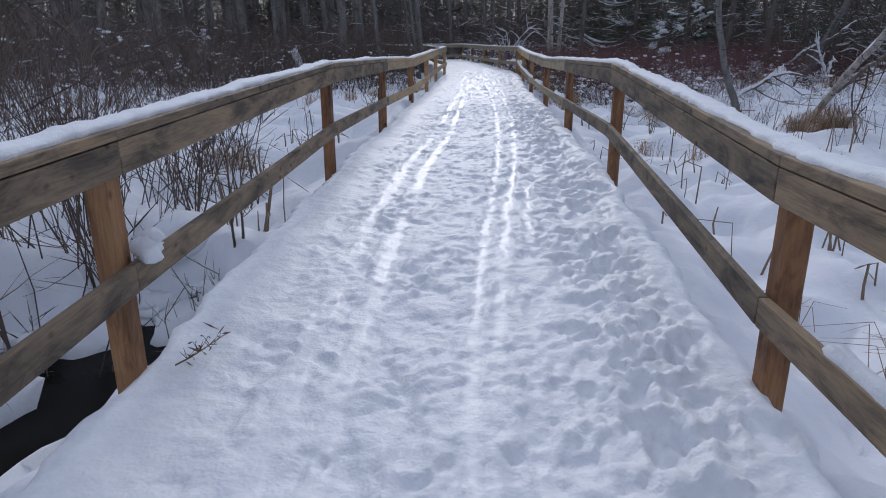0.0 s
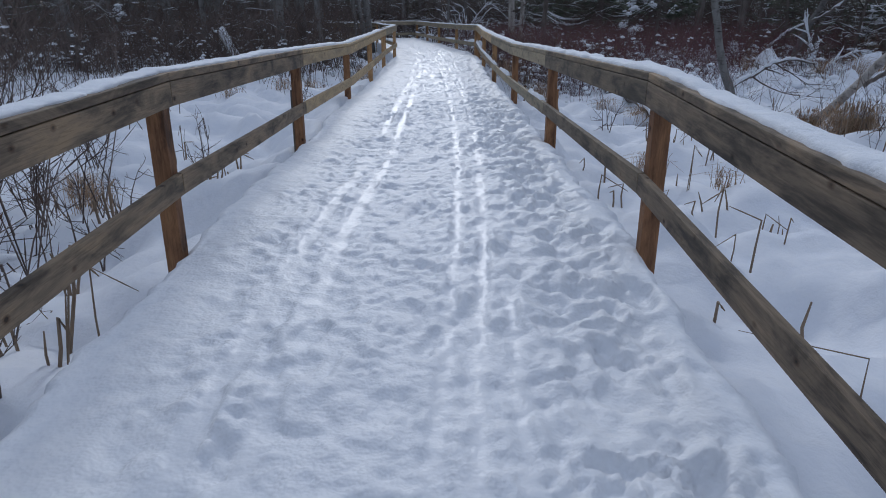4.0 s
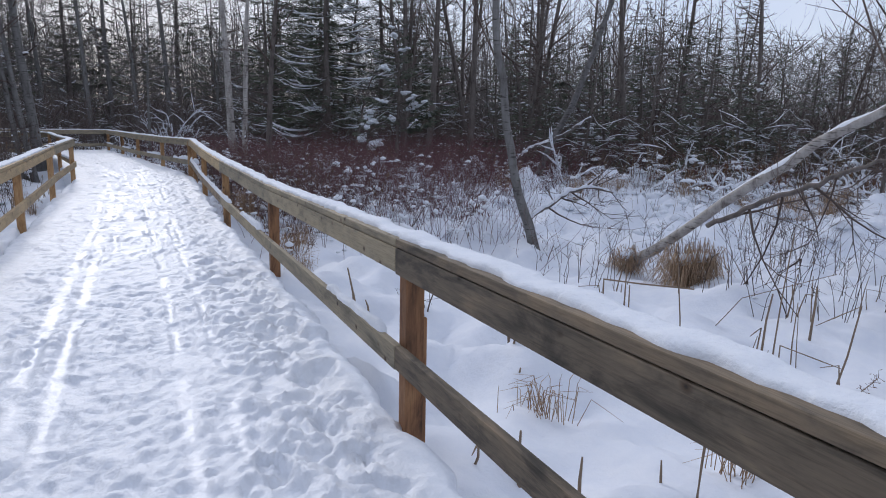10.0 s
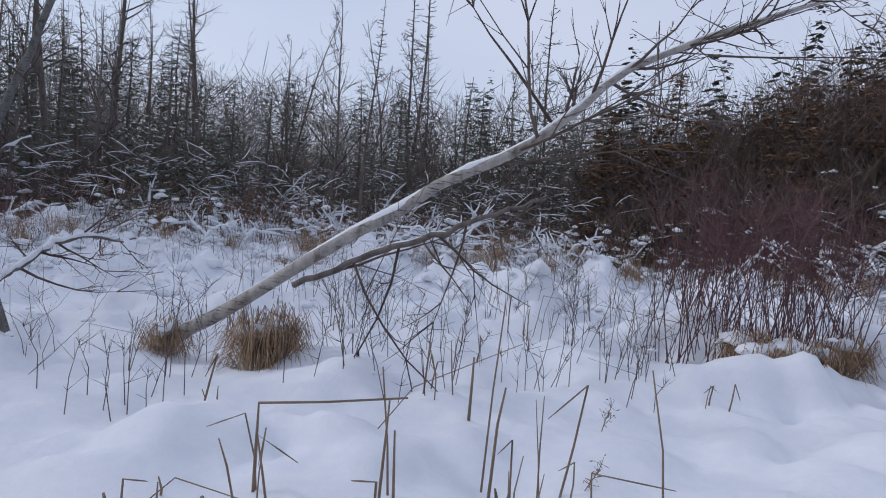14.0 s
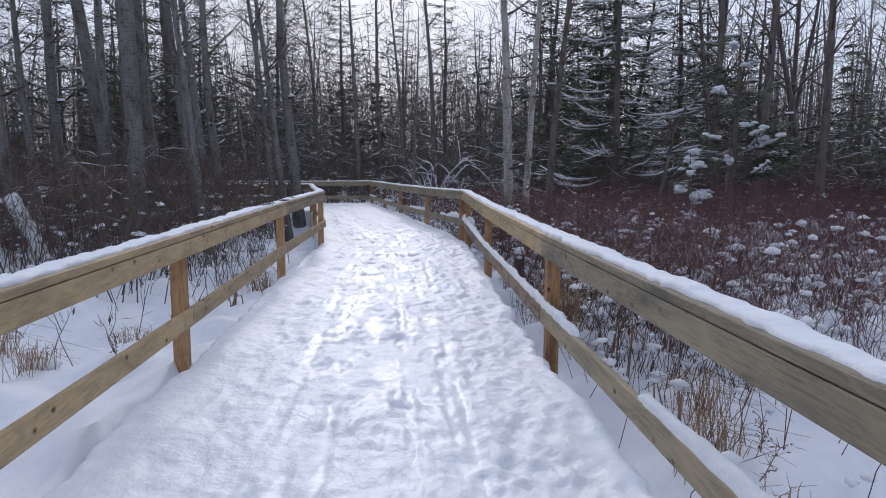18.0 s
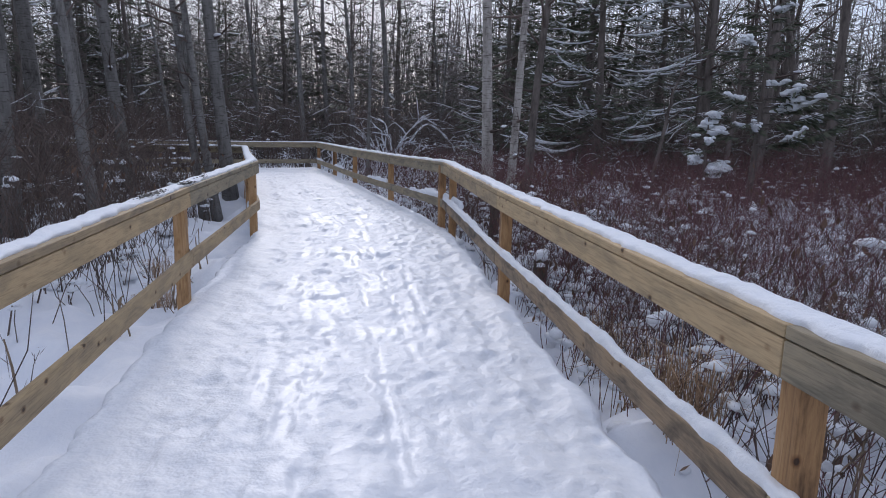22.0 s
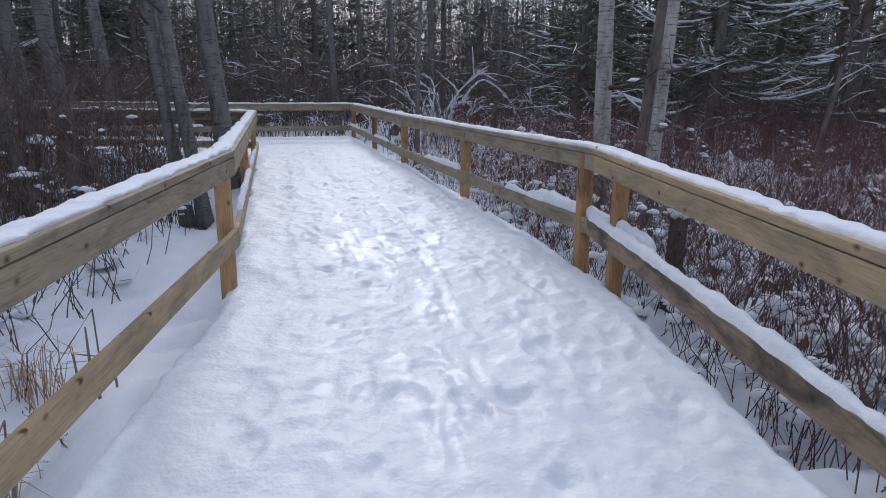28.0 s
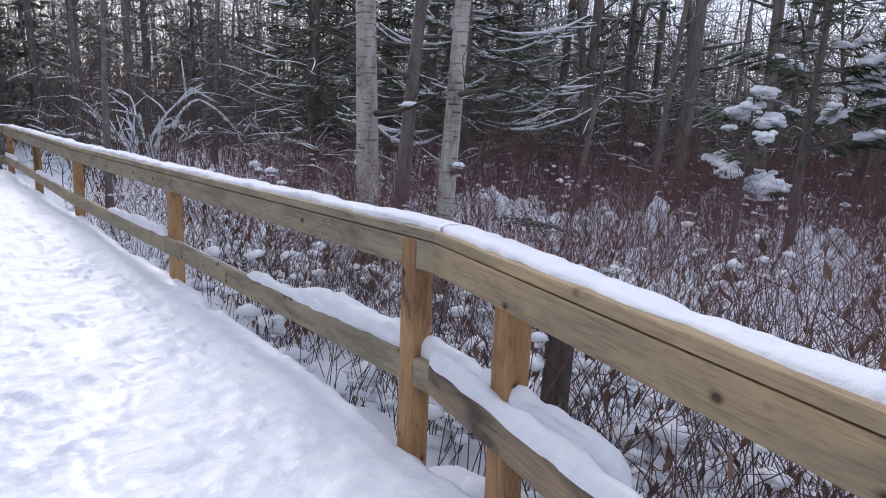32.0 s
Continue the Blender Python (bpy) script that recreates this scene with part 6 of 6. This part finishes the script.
def canopy():
    """The tangle of fine branches that closes the woods behind the trunks."""
    r = np.random.default_rng(72)
    n = 128000
    a = np.radians(np.where(r.random(n) < 0.62, r.uniform(92, 205, n), r.uniform(4, 100, n)))
    d = 34 + 34 * r.random(n)
    deg = np.degrees(a)
    top = np.interp(deg, (4, 22, 40, 70, 84, 98, 112, 205), (5.5, 7, 10, 14, 14, 17, 27, 27))
    c = np.stack((1.0 + d * np.cos(a), 17 + d * np.sin(a), -0.3 + top * r.random(n) ** 1.15), 1)
    tips = r.normal(0, 1, (n, 3)) * (0.75, 0.75, 0.55) + (0, 0, 0.3)
    wide = np.cross(tips, r.normal(0, 1, (n, 3)))
    wide /= np.linalg.norm(wide, axis=1)[:, None] + 1e-9
    k = n // 3          # the lower third is thicker, nearer undergrowth
    a2, d2 = np.radians(r.uniform(55, 125, k)), 29 + 24 * r.random(k)
    c[:k] = np.stack((1.0 + d2 * np.cos(a2), 17 + d2 * np.sin(a2), -0.3 + 7.5 * r.random(k)), 1)
    size = r.uniform(0.02, 0.055, n)
    tips *= 0.75
    tips[:k] *= 0.55
    size[:k] *= 0.5
    heap = Heap()
    for i in range(n):
        heap.blade(c[i] - tips[i], c[i] + tips[i], size[i], wide[i])
    white = Heap()          # snow lying on a share of them
    for i in range(0, n, 5):
        low = c[i][2] < 9
        if low or i % 3 == 0:
            t = tips[i] * 0.45 * (1, 1, 0.45)
            top_z = np.array((0, 0, 0.22 * np.linalg.norm(t)))
            white.blade(c[i] - t, c[i] + top_z, size[i] * 0.6, (0, 0, 1))
            white.blade(c[i] + t, c[i] + top_z, size[i] * 0.6, (0, 0, 1))
    tagged(new("snow_lines", white.mesh("snow_lines", SNOW_CAP, False)), "snow lying on the far branches", "snow", kind="stuff")
    return tagged(new("canopy", heap.mesh("canopy", HAZE_TWIG, False)), "fine grey branches of the winter woods", "woods", kind="stuff")


far_woods()
far_conifers()
canopy()


def snowy_branches(name, spots, seed, zs, lengths, rad):
    """Arching twigs with a line of snow on their upper side."""
    r = np.random.default_rng(seed)
    wood, white = Heap(), Heap()
    for (x, y), z0 in zip(spots, ground_z(spots[:, 0], spots[:, 1])):
        a = r.uniform(0, 6.283)
        P = curve_pts((x, y, z0 + r.uniform(*zs)), (math.cos(a), math.sin(a), r.uniform(-0.1, 0.6)), r.uniform(*lengths), 6, (0, 0, r.uniform(-0.9, 0.2)), r)
        wood.tube(P, np.linspace(rad, rad * 0.3, 6), 3)
        S = P[:5] + (0, 0, rad * 0.9)
        white.tube(S, np.array((0.5, 1.0, 1.1, 0.8, 0.4)) * rad * 1.3, 4)
        for _ in range(2):
            k = r.integers(1, 5)
            q = curve_pts(P[k], P[k] - P[k - 1] + r.normal(0, 0.15, 3), r.uniform(0.3, 0.8), 3, (0, 0, -0.2), r)
            wood.tube(q, (rad * 0.5, rad * 0.4, rad * 0.2), 3)
            white.tube(q[:2] + (0, 0, rad * 0.6), (rad * 0.6, rad * 0.5), 3)
    tagged(new(name, wood.mesh(name, TWIG)), "dark twigs arching among the trees", "brush", kind="stuff")
    tagged(new("snow_lines", white.mesh("snow_lines", SNOW_CAP)), "thin lines of snow lying on twigs", "snow", kind="stuff")


r = np.random.default_rng(80)
snowy_branches("arching_twigs", scatter(520, (-16, 14, 36.5, 50), r, lambda x, y: off_path(x, y, 0.6)), 81, (0.2, 2.6), (0.4, 1.3), 0.0065)
snowy_branches("arching_twigs", scatter(480, (5, 24, 26, 40), r, lambda x, y: y > 31 - 0.3 * (x - 5)), 82, (0.3, 2.8), (0.4, 1.3), 0.0065)
snowy_branches("arching_twigs", scatter(1500, (14, 30, -4, 27), r, lambda x, y: 16.5 < math.hypot(x - 2, y - 9.5) < 27), 83, (0.1, 1.9), (0.4, 1.3), 0.010)
snowy_branches("arching_twigs", scatter(260, (-18, -3, 24, 31), r, lambda x, y: True), 84, (0.2, 2.0), (0.3, 1.0), 0.006)


# ---- small things on the rails ----
def seeds(x, y, z, n, sx, sy, seed, turn=0.0):
    r = np.random.default_rng(seed)
    heap = Heap()
    for _ in range(n):
        u, v = r.normal(0, sx), r.normal(0, sy)
        px, py = u * math.cos(turn) - v * math.sin(turn), u * math.sin(turn) + v * math.cos(turn)
        heap.blob((px, py, r.uniform(0.0, 0.012)), r.uniform(0.004, 0.007), 0, 0.8, (1.6, 1, 1), r.uniform(0, 6), False)
    ob = tagged(new("bird_seed", heap.mesh("bird_seed", SEED)), "scattered black sunflower seeds on the snowy rail", "seeds", kind="stuff")
    ob.location = (x, y, z)


seeds(2.94, 23.3, 0.99, 150, 0.08, 0.028, 600, 1.45)
seeds(-0.08, 19.3, 0.925, 140, 0.13, 0.025, 601, 1.5)
seeds(0.0, 20.2, 0.923, 110, 0.10, 0.025, 602, 1.5)
seeds(0.03, 20.75, 0.93, 60, 0.08, 0.02, 603, 1.5)


def dead_weed(x, y, z, turn, seed, h):
    """A dried flower stalk with a tuft of brown seed heads."""
    r = np.random.default_rng(seed)
    top = thing("dead_weed", "small dried brown weed lying on the snow", "plant", pose(x, y, z, 0, 0, turn))
    stem, tuft = Heap(), Heap()
    P = curve_pts((0, 0, 0.01), (1, 0, h), 0.2, 5, (0, 0, 0.1), r)
    stem.tube(P, np.linspace(0.004, 0.002, 5), 4)
    for _ in range(26):
        b = P[r.integers(1, 5)]
        e = b + r.normal(0, 0.026, 3) + (0.012, 0, 0.018)
        tuft.tube((b, e), (0.002, 0.001), 3)
        tuft.blade(e, e + r.normal(0, 0.018, 3), 0.012, (0.3, 0.8, 0.4))
    part("stem", stem.mesh("stem", REED), top)
    tagged(part("seed_head", tuft.mesh("seed_head", DRY_LEAF, False), top, "brown dried seed heads"), kind="stuff")


dead_weed(-1.15, 2.45, float(deck_z(2.5)) + 0.0, 40, 700, 0.15)
for i, (x, y) in enumerate(((2.9, 14.9), (3.1, 15.2), (-1.4, 18.4), (-0.3, 22.2), (-0.4, 21.6), (5.4, 9.2), (6.3, 9.1), (3.5, 23.3), (3.4, 21.7), (-1.9, 6.2))):
    dead_weed(x, y, gz(x, y), 60 * i, 701 + i, 1.4)


# ---- stumps of old posts beyond the railing ----
for x, y, top_z in ((3.53, 23.75, 0.42), (3.05, 20.6, 0.2)):
    stump = thing("post_stump", "dark stump of an old post capped with snow", "post", pose(x, y, top_z - 0.5, 0, 2, 15))
    part("post", bm_mesh("post", board(0.1, 0.1, 1.0, 0.012), OLD_POST), stump)
    heap = Heap()
    heap.blob((0, 0, 0.49), 0.085, 2.0, 0.9)
    part("snow_cap", heap.mesh("snow_cap", SNOW_CAP), stump)

lump = Heap()
for dx, dy, dz, s in ((0, 0, 0, 0.06), (0.03, -0.05, -0.02, 0.045), (-0.02, 0.05, -0.02, 0.05), (0.02, 0.02, 0.04, 0.04)):
    lump.blob((dx, dy, dz), s, dz * 90 + dy * 70, 1.0)
ob = tagged(new("snow_clump", lump.mesh("snow_clump", SNOW_CAP)), "lump of snow caught between post and lower rail", "snow")
ob.location = (-1.25, 2.58, float(rail_z(2.5)) - 0.475)
